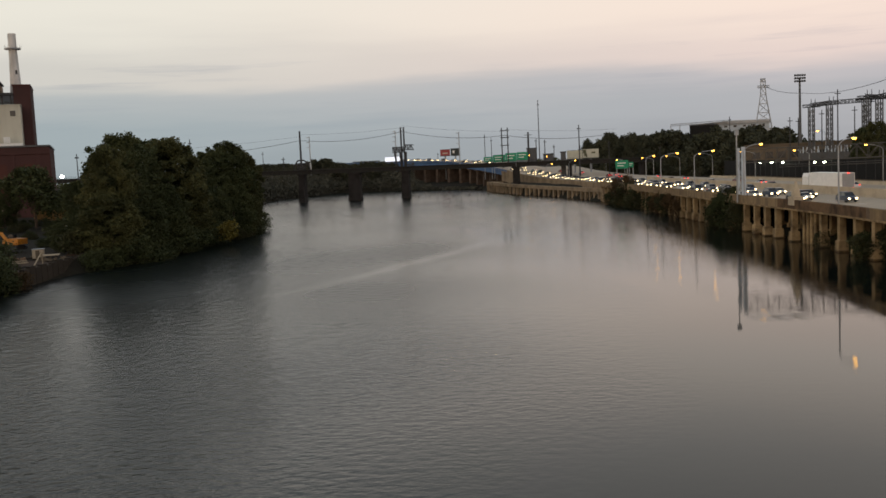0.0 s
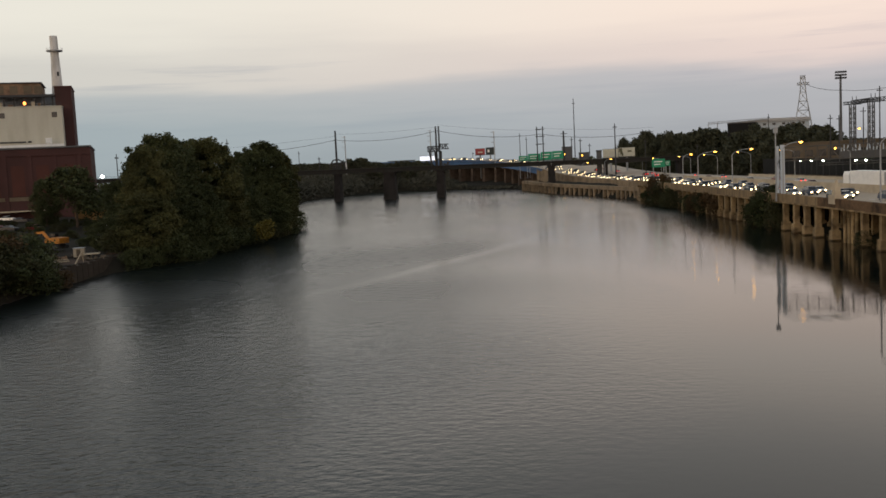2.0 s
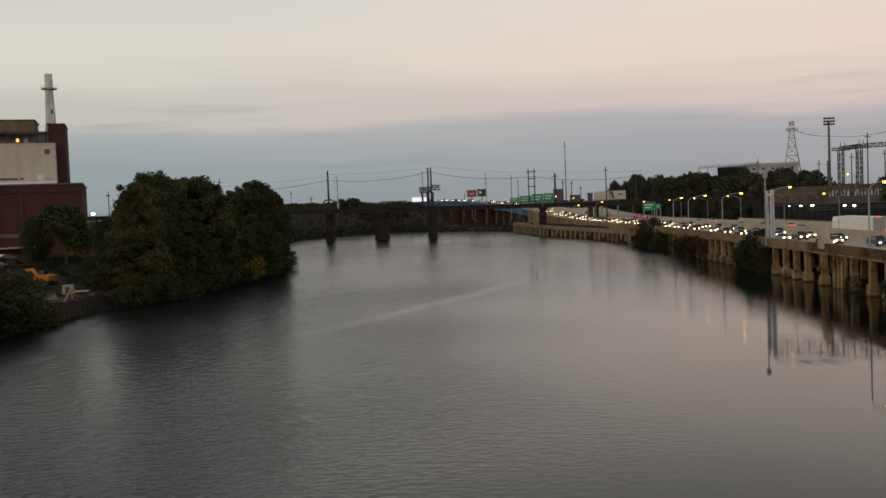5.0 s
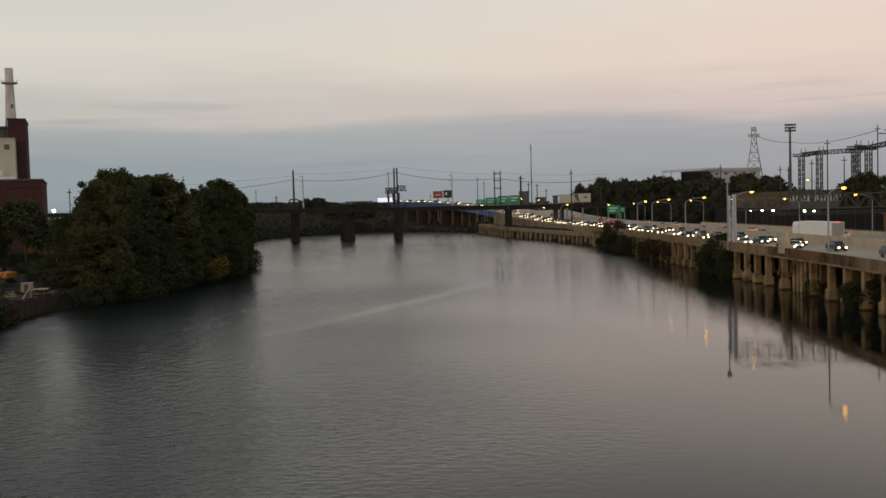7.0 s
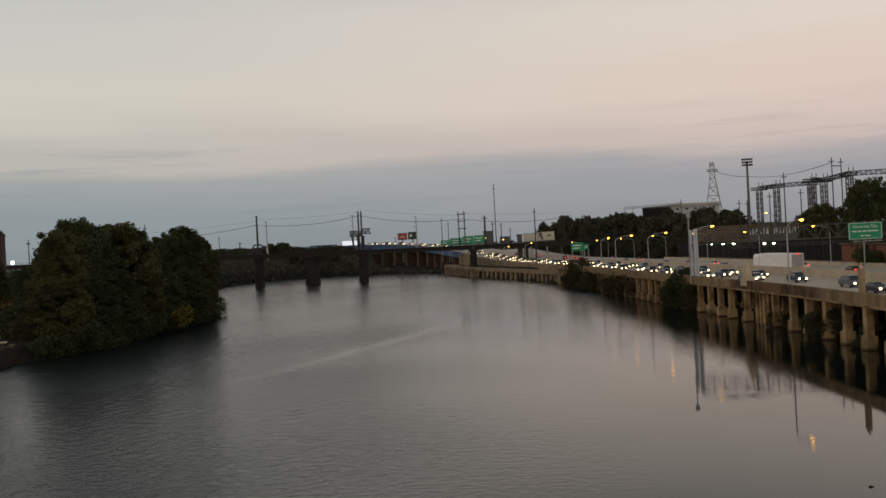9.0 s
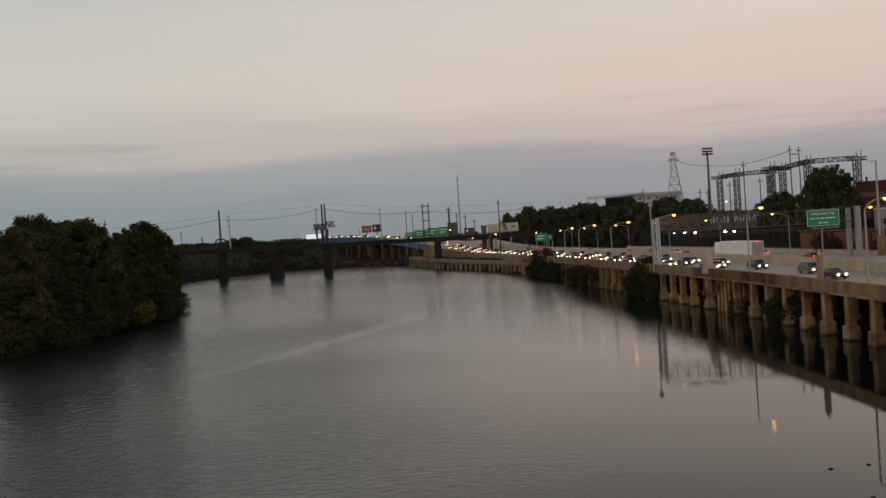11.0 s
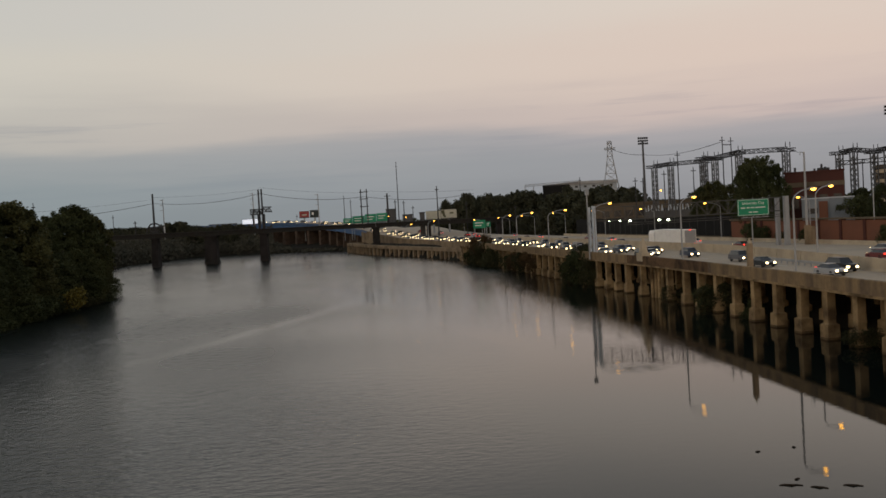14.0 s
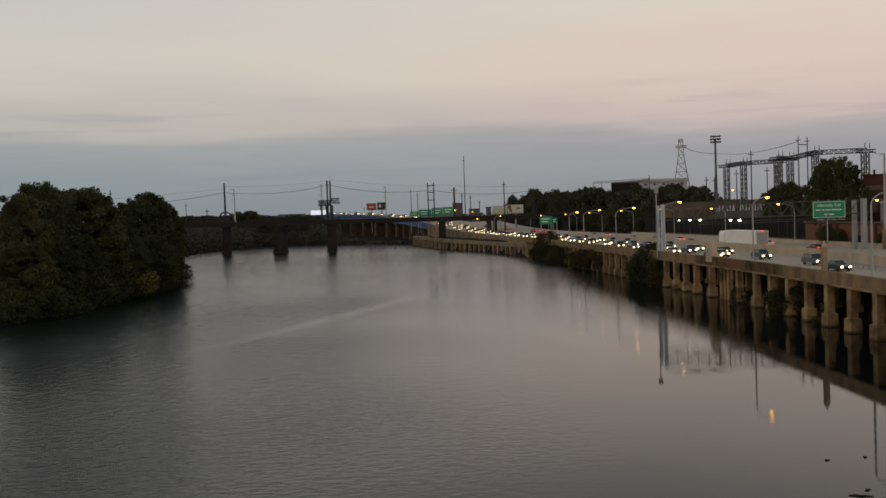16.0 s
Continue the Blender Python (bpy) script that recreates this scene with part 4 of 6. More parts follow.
for x in (-0.6, 0.6):
    for y in (-0.95, 0.7):
        part("wheel", Geo().tube((x, y, 0.35), (x, y + 0.25, 0.35), 0.35, 0.35, 12), M_RUBBER, fb)
part("drawbar", Geo().tube((1.5, 0, 0.8), (2.6, 0, 0.3), 0.06), M_STEEL, fb)
WOOD = plain("pale_wood", (0.34, 0.27, 0.18), 0.8)
solid("lumber", Geo().tube((-67.2, 153.7, 2.5), (-67.4, 157.4, 4.4), 0.12, 0.1).tube((-67.4, 157.6, 2.4), (-67.4, 157.4, 4.5), 0.1), WOOD, "pale timber prop leaning at the water's edge", "timber")
# loose rubble and boards thrown about the yard
rb = random.Random(23)
for k in range(26):
    x, y = rb.uniform(-83, -66.6), rb.uniform(144, 172)
    zz = 2.3 + 0.035 * max(0, -65.6 - x)
    if k % 3 == 0:
        pile_ = thing("rubble_pile", "low pile of broken rubble in the riverside yard", "rubble", "rubble in the yard", at=pose(x, y, zz, 0, 0, rb.uniform(0, 360)))
        rubble_mat = rb.choice((M_DIRT, M_RUST, M_TAN))
        for _ in range(9):
            bx, by, w = rb.gauss(0, 0.7), rb.gauss(0, 0.7), rb.uniform(0.15, 0.45)
            part("stone", Geo().taper(bx - w, bx + w, by - w * 0.8, by + w * 0.8, -0.05, rb.uniform(0.2, 0.7), 0.6), rubble_mat, pile_)
    else:
        st = thing("board_stack", "small stack of weathered boards in the riverside yard", "boards", "boards in the yard", at=pose(x, y, zz, 0, 0, rb.uniform(0, 360)))
        wood = rb.choice((WOOD, M_TIMBER, M_RUST, M_TIMBER))
        for j in range(4):
            part("board", Geo().box(-1.4, 1.4, -0.12, 0.12, 0, 0.1), wood, st, "", pose(rb.uniform(-0.3, 0.3), -0.3 + 0.26 * (j % 3), 0.02 + 0.101 * (j // 3), 0, 0, rb.uniform(-4, 4)))
solid("tarp_stack", Geo().prism([(-1.6, 0), (1.6, 0), (1.3, 0.9), (0.2, 1.2), (-1.4, 0.8)], -0.9, 0.9), M_PALE, "stack under a pale tarpaulin in the yard", "stack", at=pose(-75.5, 157, 2.4, 0, 0, 30))
ct = thing("shipping_container", "rusty yellow-brown container beside the power station", "container", at=pose(-104.5, 252, 6.0, 0, 0, 15))
part("body", Geo().box(-4, 4, -1.2, 1.2, 0, 2.6), plain("ochre_paint", (0.30, 0.17, 0.05), 0.7), ct)
g = Geo()
for k in range(26):
    g.box(-3.9 + 0.3 * k, -3.78 + 0.3 * k, -1.25, -1.2, 0.15, 2.45)
part("ribs", g, plain("ochre_paint_dark", (0.22, 0.12, 0.04), 0.7), ct)
fl = thing("flood_light", "bright flood light on a pole beside the power station", "lamp", at=pose(*polar(-21.75, 318), 5.0))
part("pole", Geo().tube((0, 0, 0), (0, 0, 12.6), 0.12, 0.09), M_STEEL, fl)
part("lamp_head", Geo().ball((0, -0.2, 12.9), 0.6, 0.4, 0.5), M_FLOOD, fl)

# ---- hill of trees beyond the expressway, far woods ----
HILL = "wood on the hill behind the expressway"
mid = [make_tree(21, 13, 5.5, 1700, 0.6, 26, M_LEAF_H, 0.06, "dark green tree of the wood behind the expressway", HILL),
       make_tree(22, 13, 5.0, 1700, 0.6, 24, M_LEAF_H, 0.06, "dark green tree of the wood behind the expressway", HILL)]
rnd = random.Random(3)


def wood_tree(k, az, d, top, s, group=HILL, first=False):
    x, y = polar(az, d)
    z = ground_z(x, y) - 0.4
    m = Matrix.Translation((x, y, z)) @ pose(0, 0, 0, 0, 0, rnd.uniform(0, 360)) @ Matrix.Diagonal((s, s, (top - z) / 13.0, 1))
    if first:
        mid[k].matrix_basis = m
        return
    t = clone(mid[k], m)
    if group != HILL:
        t["group"], t["label"] = group, "tree of the distant wood along the river"


wood_tree(0, 17.0, 460, 28.0, 1.0, first=True)
wood_tree(1, 19.0, 430, 27.0, 1.0, first=True)


def skyline(az):
    return float(np.interp(az, [8.9, 9.6, 11, 12.5, 14, 15.5, 17, 19, 20.8, 21.3, 23.9, 24.4, 25], [1.0, 1.35, 1.55, 1.5, 1.5, 1.35, 1.3, 1.3, 1.3, 0.5, 0.5, 1.2, 1.1]))


for k in range(150):
    az = rnd.uniform(9.0, 25.0)
    near = max(118 / math.sin(radians(az)), 330)
    d = min(near * rnd.uniform(1.0, 1.35), 760)
    if 18.0 < az < 24.4 and d < 352:
        continue
    el = skyline(az) - rnd.uniform(0.0, 0.55) - 0.5 * max(0, 1 - (d / near - 1) / 0.2) * rnd.random()
    wood_tree(k % 2, az, d, 16 + d * math.tan(radians(el)), rnd.uniform(0.8, 1.3))
for k in range(46):
    y = rnd.uniform(300, 640)
    x = 107.5 + 0.05 * max(0, y - 330) + rnd.uniform(0, 7)
    az = math.degrees(math.atan2(x, y))
    d = math.hypot(x, y)
    if y < 345:
        continue
    wood_tree(k % 2, az, d, 16 + d * math.tan(radians(rnd.uniform(-0.75, 0.35))), rnd.uniform(0.6, 0.9))
# dense woods of the far shore, from the water up: not to be counted
SHORELINE = smooth_line([(-58, 274, 0), (-73, 331, 0), (-91, 440, 0), (-96, 528, 0), (-86, 576, 0), (-68, 631, 0), (-36, 634, 0), (-8, 606, 0), (0, 599, 0), (27, 579, 0), (32, 572, 0)], 2.0)
g = Geo()
rs = random.Random(19)
for k in range(42000):
    i = rs.randrange(1, len(SHORELINE) - 1)
    p, d = SHORELINE[i], SHORELINE[i + 1] - SHORELINE[i - 1]
    inland = Vector((-d.y, d.x, 0)).normalized()
    back = abs(rs.gauss(0, 8)) - 2.2
    q = p + inland * back
    x, y = q.x + rs.uniform(-1.5, 1.5), q.y + rs.uniform(-1, 1)
    cap = 7.5 + min(9.5, max(0, back) * 1.0) + 3.0 * noise.noise((x * 0.11, y * 0.05, 0)) + 1.6 * noise.noise((x * 0.4, 5.5, 0))
    if y > 560 and x > -14:
        cap = 0.8 + 0.3 * cap * (1 - sstep(-14, 4, x)) + 1.2 * rs.random()
    z = cap * rs.random() ** 0.8
    s = rs.uniform(0.5, 1.1)
    a = rs.uniform(0, 6.28)
    u = Vector((math.cos(a), math.sin(a), rs.uniform(-0.6, 0.6))) * s
    v = Vector((rs.uniform(-0.5, 0.5), rs.uniform(-0.5, 0.5), 1)).normalized() * s * 0.7
    c = Vector((x, y, z - 0.1))
    g.add([c - u, c - v, c + u, c + v], [(0, 1, 2, 3)])
solid("shore_woods", g, M_LEAF_D, "dense dark woods along the far river shore", "woods", kind="stuff")
SHORE = "trees along the far shore"


def shore_top(az):
    return float(np.interp(az, [-10.3, -8.4, -7.4, -7.0, -6.5, -5.9, -5.0, -4.3, -3.4, -2.5], [0.54, 0.51, 0.63, 0.75, 0.69, 0.45, 0.27, 0.44, 0.36, 0.34]))



for k in range(100):
    az = rnd.uniform(-11.8, -2.4)
    az = min(az, -2.6)
    d = rnd.uniform(642, 672)
    wood_tree(k % 2, az, d, 16 + d * math.tan(radians(shore_top(az) - abs(rnd.gauss(0, 0.12)))), rnd.uniform(0.8, 1.1), SHORE)
# horizon wood: too far to count
g = Geo()
rr = random.Random(9)
for k in range(9000):
    az = rr.uniform(-40, 48)
    d = rr.uniform(900, 1250)
    x, y = polar(az, d)
    top = 18 + 6 * noise.noise((az * 0.35, 3.1, 0)) + 3 * noise.noise((az * 2.1, 7.7, 0))
    if -6 < az < 6:
        top -= 2
    z = rr.uniform(5, max(6, top))
    s = rr.uniform(1.2, 2.6)
    a = rr.uniform(0, 6.28)
    u = Vector((math.cos(a), math.sin(a), rr.uniform(-0.5, 0.5))) * s
    v = Vector((rr.uniform(-0.4, 0.4), rr.uniform(-0.4, 0.4), 1)).normalized() * s * 0.8
    c = Vector((x, y, z))
    g.add([c - u, c - v, c + u, c + v], [(0, 1, 2, 3)])
solid("distant_woods", g, M_LEAF_C, "low dark line of distant woods on the horizon", "woods", kind="stuff")

# ---- expressway furniture ----


def lamp_post(x, y, z, arm, top=17.2, side=1, label="tall galvanised street lamp with glowing sodium head on a curved arm", group="street lamps of the expressway"):
    t = thing("street_lamp", label, "street lamp", group, at=pose(x, y, z))
    h = top - z
    part("pole", Geo().tube((0, 0, 0), (0, 0, h - 1.5), 0.14, 0.1, 10), M_GALV, t)
    pts = [(side * arm * (1 - math.cos(a)), 0, h - 1.5 + 1.45 * math.sin(a)) for a in np.linspace(0, math.pi / 2, 7)]
    part("arm", Geo().path(pts, 0.075, 8), M_GALV, t)
    head = part("lamp_head", Geo().prism([(-0.15, 0.12), (0.3, 0.2), (0.8, 0.1), (0.85, -0.02), (-0.1, -0.02)], -0.2, 0.2), M_GALV, t, at=pose(side * arm, 0, h - 0.03, 0, 0, 0 if side > 0 else 180))
    part("lens", Geo().ball((0.4, 0, -0.06), 0.36, 0.24, 0.21, 10, 6), M_SODIUM, head, "glowing orange lens")
    return t


# river side, standing on the parapet
for y, arm, top in ((102.6, 2.3, 17.1), (140.6, 2.0, 17.25), (184.5, 3.1, 17.3), (219.9, 4.1, 16.5), (252.6, 4.2, 16.3), (270.4, 2.0, 15.9)):
    lamp_post(edge_x(y) + 0.2, y, DECK + 0.95, arm, top)
lamp_post(median_x(123.6) + 0.3, 123.6, DECK + 1.6, 2.1, 17.6)
# far side, arms towards the road
for y, top, arm in ((176.6, 16.3, 2.0), (217, 16.2, 3.6), (260, 15.6, 3.7), (304, 15.9, 4.1), (351, 15.8, 4.4), (398, 15.4, 5.2), (446, 15.0, 5.0)):
    lamp_post(104.6, y, DECK + 0.3 if y < 330 else ground_z(104.6, y), arm, top, -1)
for az, d, top in ((11.5, 470, 14.7), (10.4, 485, 14.6)):
    x, y = polar(az, d)
    lamp_post(x, y, ground_z(x, y), 3.4, top, -1)
for az, d, top in ((8.17, 405, 15.4), (6.8, 455, 14.2), (6.55, 540, 18.2), (5.5, 560, 19.5), (5.41, 500, 14.0)):
    x, y = polar(az, d)
    lamp_post(x, y, 8.0, 2.4, top)
lamp_post(*polar(22.8, 300), 7.0, 2.0, 21.0, -1, "sodium lamp on a pole in the substation yard", "")

# cool yard lamps along the dark fence
for az in (19.27, 19.90, 20.51, 22.22, 22.73):
    x, y = polar(az, 105.2 / math.sin(radians(az)))
    t = thing("yard_lamp", "cool white yard lamp on a slim pole before the fence", "yard lamp", "yard lamps", at=pose(x, y, 7.0))
    part("pole", Geo().tube((0, 0, -1), (0, 0, 4.9), 0.09, 0.07), M_STEEL, t)
    part("lamp_head", Geo().ball((-0.1, 0, 5.0), 0.4, 0.26, 0.2), M_MERCURY, t)

# twin grey posts of the sign gantry, lattice truss over the road
def lattice(g, a, b, w, h, n, r=0.09, rd=0.05):
    a, b = Vector(a), Vector(b)
    d = (b - a).normalized()
    s = d.cross(Vector((0, 0, 1))).normalized() * w / 2
    up = Vector((0, 0, h))
    for o in (s, -s, s + up, up - s):
        g.tube(a + o, b + o, r, r, 5)
    for k in range(n):
        p, q = a.lerp(b, k / n), a.lerp(b, (k + 1) / n)
        for o in (s, -s):
            g.tube(p + o, p + o + up, rd, rd, 4)
            if k % 2:
                g.tube(p + o, q + o + up, rd, rd, 4)
            else:
                g.tube(p + o + up, q + o, rd, rd, 4)
        g.tube(p + s, q - s, rd, rd, 4)
    return g


gantry = thing("sign_gantry", "grey steel lattice sign gantry across the expressway", "sign gantry")
part("post", Geo().taper(61.2, 61.8, 188.6, 189.2, DECK, 16.6, 0.95), M_GREYP, gantry)
part("post", Geo().taper(61.2, 61.9, 185.5, 186.2, DECK, 16.8, 0.95), M_GREYP, gantry)
part("bracing", Geo().path([(61.5, 188.6, 8.0), (61.5, 186.2, 10.5), (61.5, 188.6, 13), (61.5, 186.2, 15.4)], 0.1, 5), M_GALV, gantry)
part("post", Geo().taper(97.1, 97.85, 176.2, 177.0, DECK, 16.4, 0.95), M_GALV, gantry)
part("post", Geo().taper(97.7, 98.6, 173.9, 174.8, DECK, 16.6, 0.95), M_GALV, gantry)
part("truss", lattice(Geo(), (62.2, 187.2, 13.6), (97.8, 175.6, 13.7), 1.8, 2.7, 18, 0.11, 0.06), M_TRUSS, gantry)
part("service_rail", Geo().tube((66, 178.6, 12.6), (97, 174, 12.6), 0.05).tube((66, 178.6, 13.0), (97, 174, 13.0), 0.05), M_TRUSS, gantry)
SIGN_AT = pose(91.4, 175.0, 14.68, 0, 0, -8)
bsign = thing("highway_sign", "green overhead highway sign with white lettering on the gantry", "road sign", at=SIGN_AT)
part("panel", Geo().box(-3.15, 3.15, -0.06, 0.06, -1.62, 1.62), M_SIGN, bsign)
part("border", Geo().box(-3.08, 3.08, -0.075, -0.065, 1.48, 1.55).box(-3.08, 3.08, -0.075, -0.065, -1.55, -1.48).box(-3.08, -3.0, -0.075, -0.065, -1.55, 1.55).box(3.0, 3.08, -0.075, -0.065, -1.55, 1.55), M_LETTER, bsign)


def lettering(text, size, parent, at, material):
    cu = bpy.data.curves.new("lettering", "FONT")
    cu.body, cu.size, cu.align_x, cu.align_y, cu.extrude = text, size, "CENTER", "CENTER", 0.01
    tmp = bpy.data.objects.new("lettering", cu)
    scene.collection.objects.link(tmp)
    me = bpy.data.meshes.new_from_object(tmp.evaluated_get(bpy.context.evaluated_depsgraph_get()))
    bpy.data.objects.remove(tmp)
    me.materials.clear()
    me.materials.append(material)
    ob = new("lettering", me)
    ob.parent, ob.matrix_basis = parent, at
    return ob


lettering("University City", 0.74, bsign, pose(0, -0.09, 0.85, 90, 0, 0), M_LETTER)
for x0, x1, z0 in ((-2.5, -1.6, -0.15), (-1.35, -0.8, -0.15), (-0.55, 0.2, -0.15), (0.45, 2.4, -0.15), (-0.9, -0.35, -1.05), (-0.05, 0.9, -1.05)):
    part("text_bar", Geo().box(x0, x1, -0.085, -0.07, z0, z0 + 0.2), M_LETTER, bsign, "white unreadable word")
for x in (-2, 0, 2):
    part("hanger", Geo().box(x - 0.06, x + 0.06, 0.06, 0.2, -2.0, 1.95), M_GALV, bsign)
part("light_bar", Geo().box(-2.8, 2.8, -0.9, -0.8, -2.05, -1.95).box(-2.2, -1.6, -1.1, -0.8, -2.0, -1.85).box(0.2, 0.8, -1.1, -0.8, -2.0, -1.85).box(1.9, 2.5, -1.1, -0.8, -2.0, -1.85), M_GALV, bsign)
part("support", Geo().tube((-0.3, 0.2, -1.9), (-0.3, 0.2, -7.6), 0.12), M_GALV, bsign)

# slim pole beside the twin posts
solid("cctv_pole", Geo().tube((60.6, 186.9, DECK - 0.7), (60.6, 186.9, 19.5), 0.16, 0.12, 10).box(60.25, 60.95, 186.5, 187.2, 19.2, 20.3), M_GALV, "grey camera pole with a white box on top", "pole")
# pillars on the parapet
t = thing("parapet_pillar", "weathered tan concrete pillar with a pointed cap on the parapet", "pillar", at=pose(59.9, 116.3, DECK + 0.3))
part("shaft", Geo().taper(-0.45, 0.2, -0.65, 0.0, 0, 3.65, 0.94), M_WALL, t)
part("cap", Geo().taper(-0.32, 0.07, -0.52, -0.13, 3.65, 4.35, 0.35), M_PALE, t)
t = thing("parapet_ornament", "pale stepped concrete ornament standing on the parapet", "ornament", at=pose(61.5, 159.4, DECK - 0.1))
part("plinth", Geo().box(-0.6, 1.0, -1.4, 1.4, 0, 1.5), M_PALE, t)
part("upper_block", Geo().taper(-0.4, 0.7, -0.9, 0.5, 1.5, 2.9, 0.8), M_PALE, t)
part("finial", Geo().taper(-0.2, 0.5, -0.6, 0.1, 2.9, 4.1, 0.4), M_PALE, t)
t = thing("concrete_pylon", "tan concrete pylon with a tall steel pole beside the expressway", "pylon", at=pose(101.6, 172.2, DECK + 0.25))
part("block", Geo().box(-0.75, 0.14, -0.8, 0.4, 0, 3.9).box(0.27, 1.0, -0.7, 0.4, 0, 3.6), M_WALL, t)
part("pole", Geo().tube((-0.47, -0.27, 3.9), (-0.47, -0.27, 18.5), 0.26, 0.16, 10), M_GALV, t)
part("bracket", Geo().path([(-0.47, -0.27, 18.4), (-1.2, -0.27, 18.5), (-1.35, -0.27, 17.9)], 0.08), M_GALV, t)
solid("steel_pole", Geo().tube((*polar(33.98, 190), DECK), (*polar(33.98, 190), 17.1), 0.13, 0.1, 10), M_GALV, "slim grey steel pole beside the expressway", "pole")
# guardrail by the pylon
g = Geo().box(-0.08, 0.0, -9, 16, 0.45, 0.8)
for k in range(13):
    g.box(0, 0.12, -9 + 2 * k, -8.85 + 2 * k, 0, 0.8)
solid("guardrail", g, M_GALV, "low steel guardrail before the median wall", "guardrail", at=pose(70.2, 118, DECK, 0, 0, -6.5))

# dark fence and brick retaining wall beyond the road
fence = thing("fence", "tall dark screening fence along the expressway", "fence", kind="structure")
for k in range(26):
    y = 214 + 5 * k
    x = 106.2 + 0.08 * max(0, y - 330)
    part("panel", Geo().box(-0.05, 0.05, 0.08, 4.92, 0.4, 6.3), M_BLACKST, fence, "", pose(x, y, DECK))
    part("post", Geo().box(-0.1, 0.1, -0.08, 0.08, -0.4, 6.5), M_STEEL, fence, "", pose(x, y, DECK))
part("foot_wall", Geo().box(105.6, 106.0, 214, 334, 5.0, 7.6), M_TAN, fence)
bw = thing("retaining_wall", "long orange-brown brick retaining wall beside the expressway", "wall", kind="structure")
for k in range(16):
    y = 90 + 7.8 * k
    part("wall_bay", Geo().box(106, 106.8, y + 0.4, y + 7.4, 4, 11.2), M_BRICK_O, bw)
    part("pier", Geo().box(105.8, 106.9, y - 0.4, y + 0.4, 4, 11.4), M_BRICK_D, bw)
part("coping", Geo().box(105.7, 107.0, 90, 214.8, 11.4, 11.7), M_TAN, bw)
for k, (x, y, s) in enumerate(((105, 201, 0.9), (104.8, 197, 0.7), (105, 152, 0.8), (105, 147, 0.9), (105.2, 142, 0.7), (105, 178, 0.6), (104.9, 188, 0.5))):
    put(scrub[1], x, y, DECK, 50 * k, s * 0.8, s)
put(scrub[1], 125, 190, 10.5, 10, 1.1, 1.0)

# ---- buildings beyond the expressway ----
b = thing("brick_building", "dark brick building with a tan stone band behind the expressway", "building", at=pose(123.5, 206, 5.0, 0, 0, -31))
part("wall", Geo().box(-6.6, 6.6, 0, 14, 0, 14.6), M_BRICK_D, b)
part("stone_band", Geo().box(-6.75, 6.75, -0.15, 14.15, 13.6, 14.7), M_TAN, b)
part("attic", Geo().box(-6.6, 6.6, 0, 14, 14.7, 17.0), M_BRICK_D, b)
part("cornice", Geo().box(-6.8, 6.8, -0.2, 14.2, 17.0, 17.35), M_BRICK_D, b)
for k in range(4):
    w = part("window", Geo().box(-5.4 + 3.2 * k, -3.6 + 3.2 * k, -0.06, 0.0, 8.6, 11.6), M_WINDOW, b)
    part("sill", Geo().box(-5.5 + 3.2 * k, -3.5 + 3.2 * k, -0.18, 0.0, 8.4, 8.6), M_TAN, w)
for x, h in ((-4.2, 1.1), (1.8, 1.6), (2.6, 0.9), (0.2, 0.6)):
    part("roof_vent", Geo().box(x - 0.25, x + 0.25, 2, 2.5, 17.3, 17.3 + h), M_STEEL, b)
part("roof_plant", Geo().box(0.8, 3.6, 3, 6, 17.3, 18.0), M_STEEL, b)
gb = thing("metal_building", "blue-grey metal clad building with a brick pier", "building", at=pose(121.5, 197.4, 5.0, 0, 0, -31))
part("wall", Geo().box(-5.6, 5.6, 0, 5, 4.6, 10.6), M_GREYBOX, gb)
part("roof_edge", Geo().box(-5.7, 5.7, -0.1, 5.1, 10.6, 10.85), M_GREYP, gb)
part("brick_pier", Geo().box(-1.9, 0.0, -0.5, 0.4, -1, 10.0), M_BRICK_O, gb)
part("opening", Geo().box(3.6, 5.0, -0.06, 0, 7.0, 8.6), M_WINDOW, gb)
part("opening", Geo().box(-4.2, -2.2, -0.06, 0, 7.2, 8.4), M_WINDOW, gb)
part("plinth", Geo().box(-5.6, 5.6, 0.2, 5, -1, 4.6), M_BRICK_D, gb)
tb = thing("tan_block", "tan apartment block with balconies far behind the wall", "building", at=pose(189, 274, 8.0, 0, 0, -34))
part("wall", Geo().box(-2.5, 16, 0, 14, 0, 17.2), M_TAN, tb)
for k in range(5):
    part("balcony", Geo().box(-2.6, 0.8, -1.2, 0, 2.2 + 3.1 * k, 3.3 + 3.1 * k), M_PALE, tb)
    part("window", Geo().box(-2.2, 0.4, -0.06, 0, 3.4 + 3.1 * k, 4.9 + 3.1 * k), M_WINDOW, tb)
    for j in range(3):
        part("window", Geo().box(2.5 + 4 * j, 5 + 4 * j, -0.06, 0, 3.2 + 3.1 * k, 4.9 + 3.1 * k), M_WINDOW, tb)
low = thing("switch_house", "long low tan switch house of the substation", "building", at=pose(108, 318, 6.5, 0, 0, -22))
part("wall", Geo().box(-2, 38, 0, 10, 0, 11.0), M_TAN, low)
part("roof_edge", Geo().box(-2.3, 38.3, -0.3, 10.3, 11.0, 11.4), M_TAN, low)
for k in range(9):
    part("window", Geo().box(0.5 + 4.1 * k, 3.0 + 4.1 * k, -0.05, 0, 6.6, 8.8), M_WINDOW, low)
    part("pilaster", Geo().box(-0.5 + 4.1 * k, 0.0 + 4.1 * k, -0.25, 0, 0, 11.0), M_TAN, low)
bx = thing("rooftop_box", "black box-like building standing out of the hill wood", "building", at=pose(144.3, 499, 12.0, 0, 0, -16))
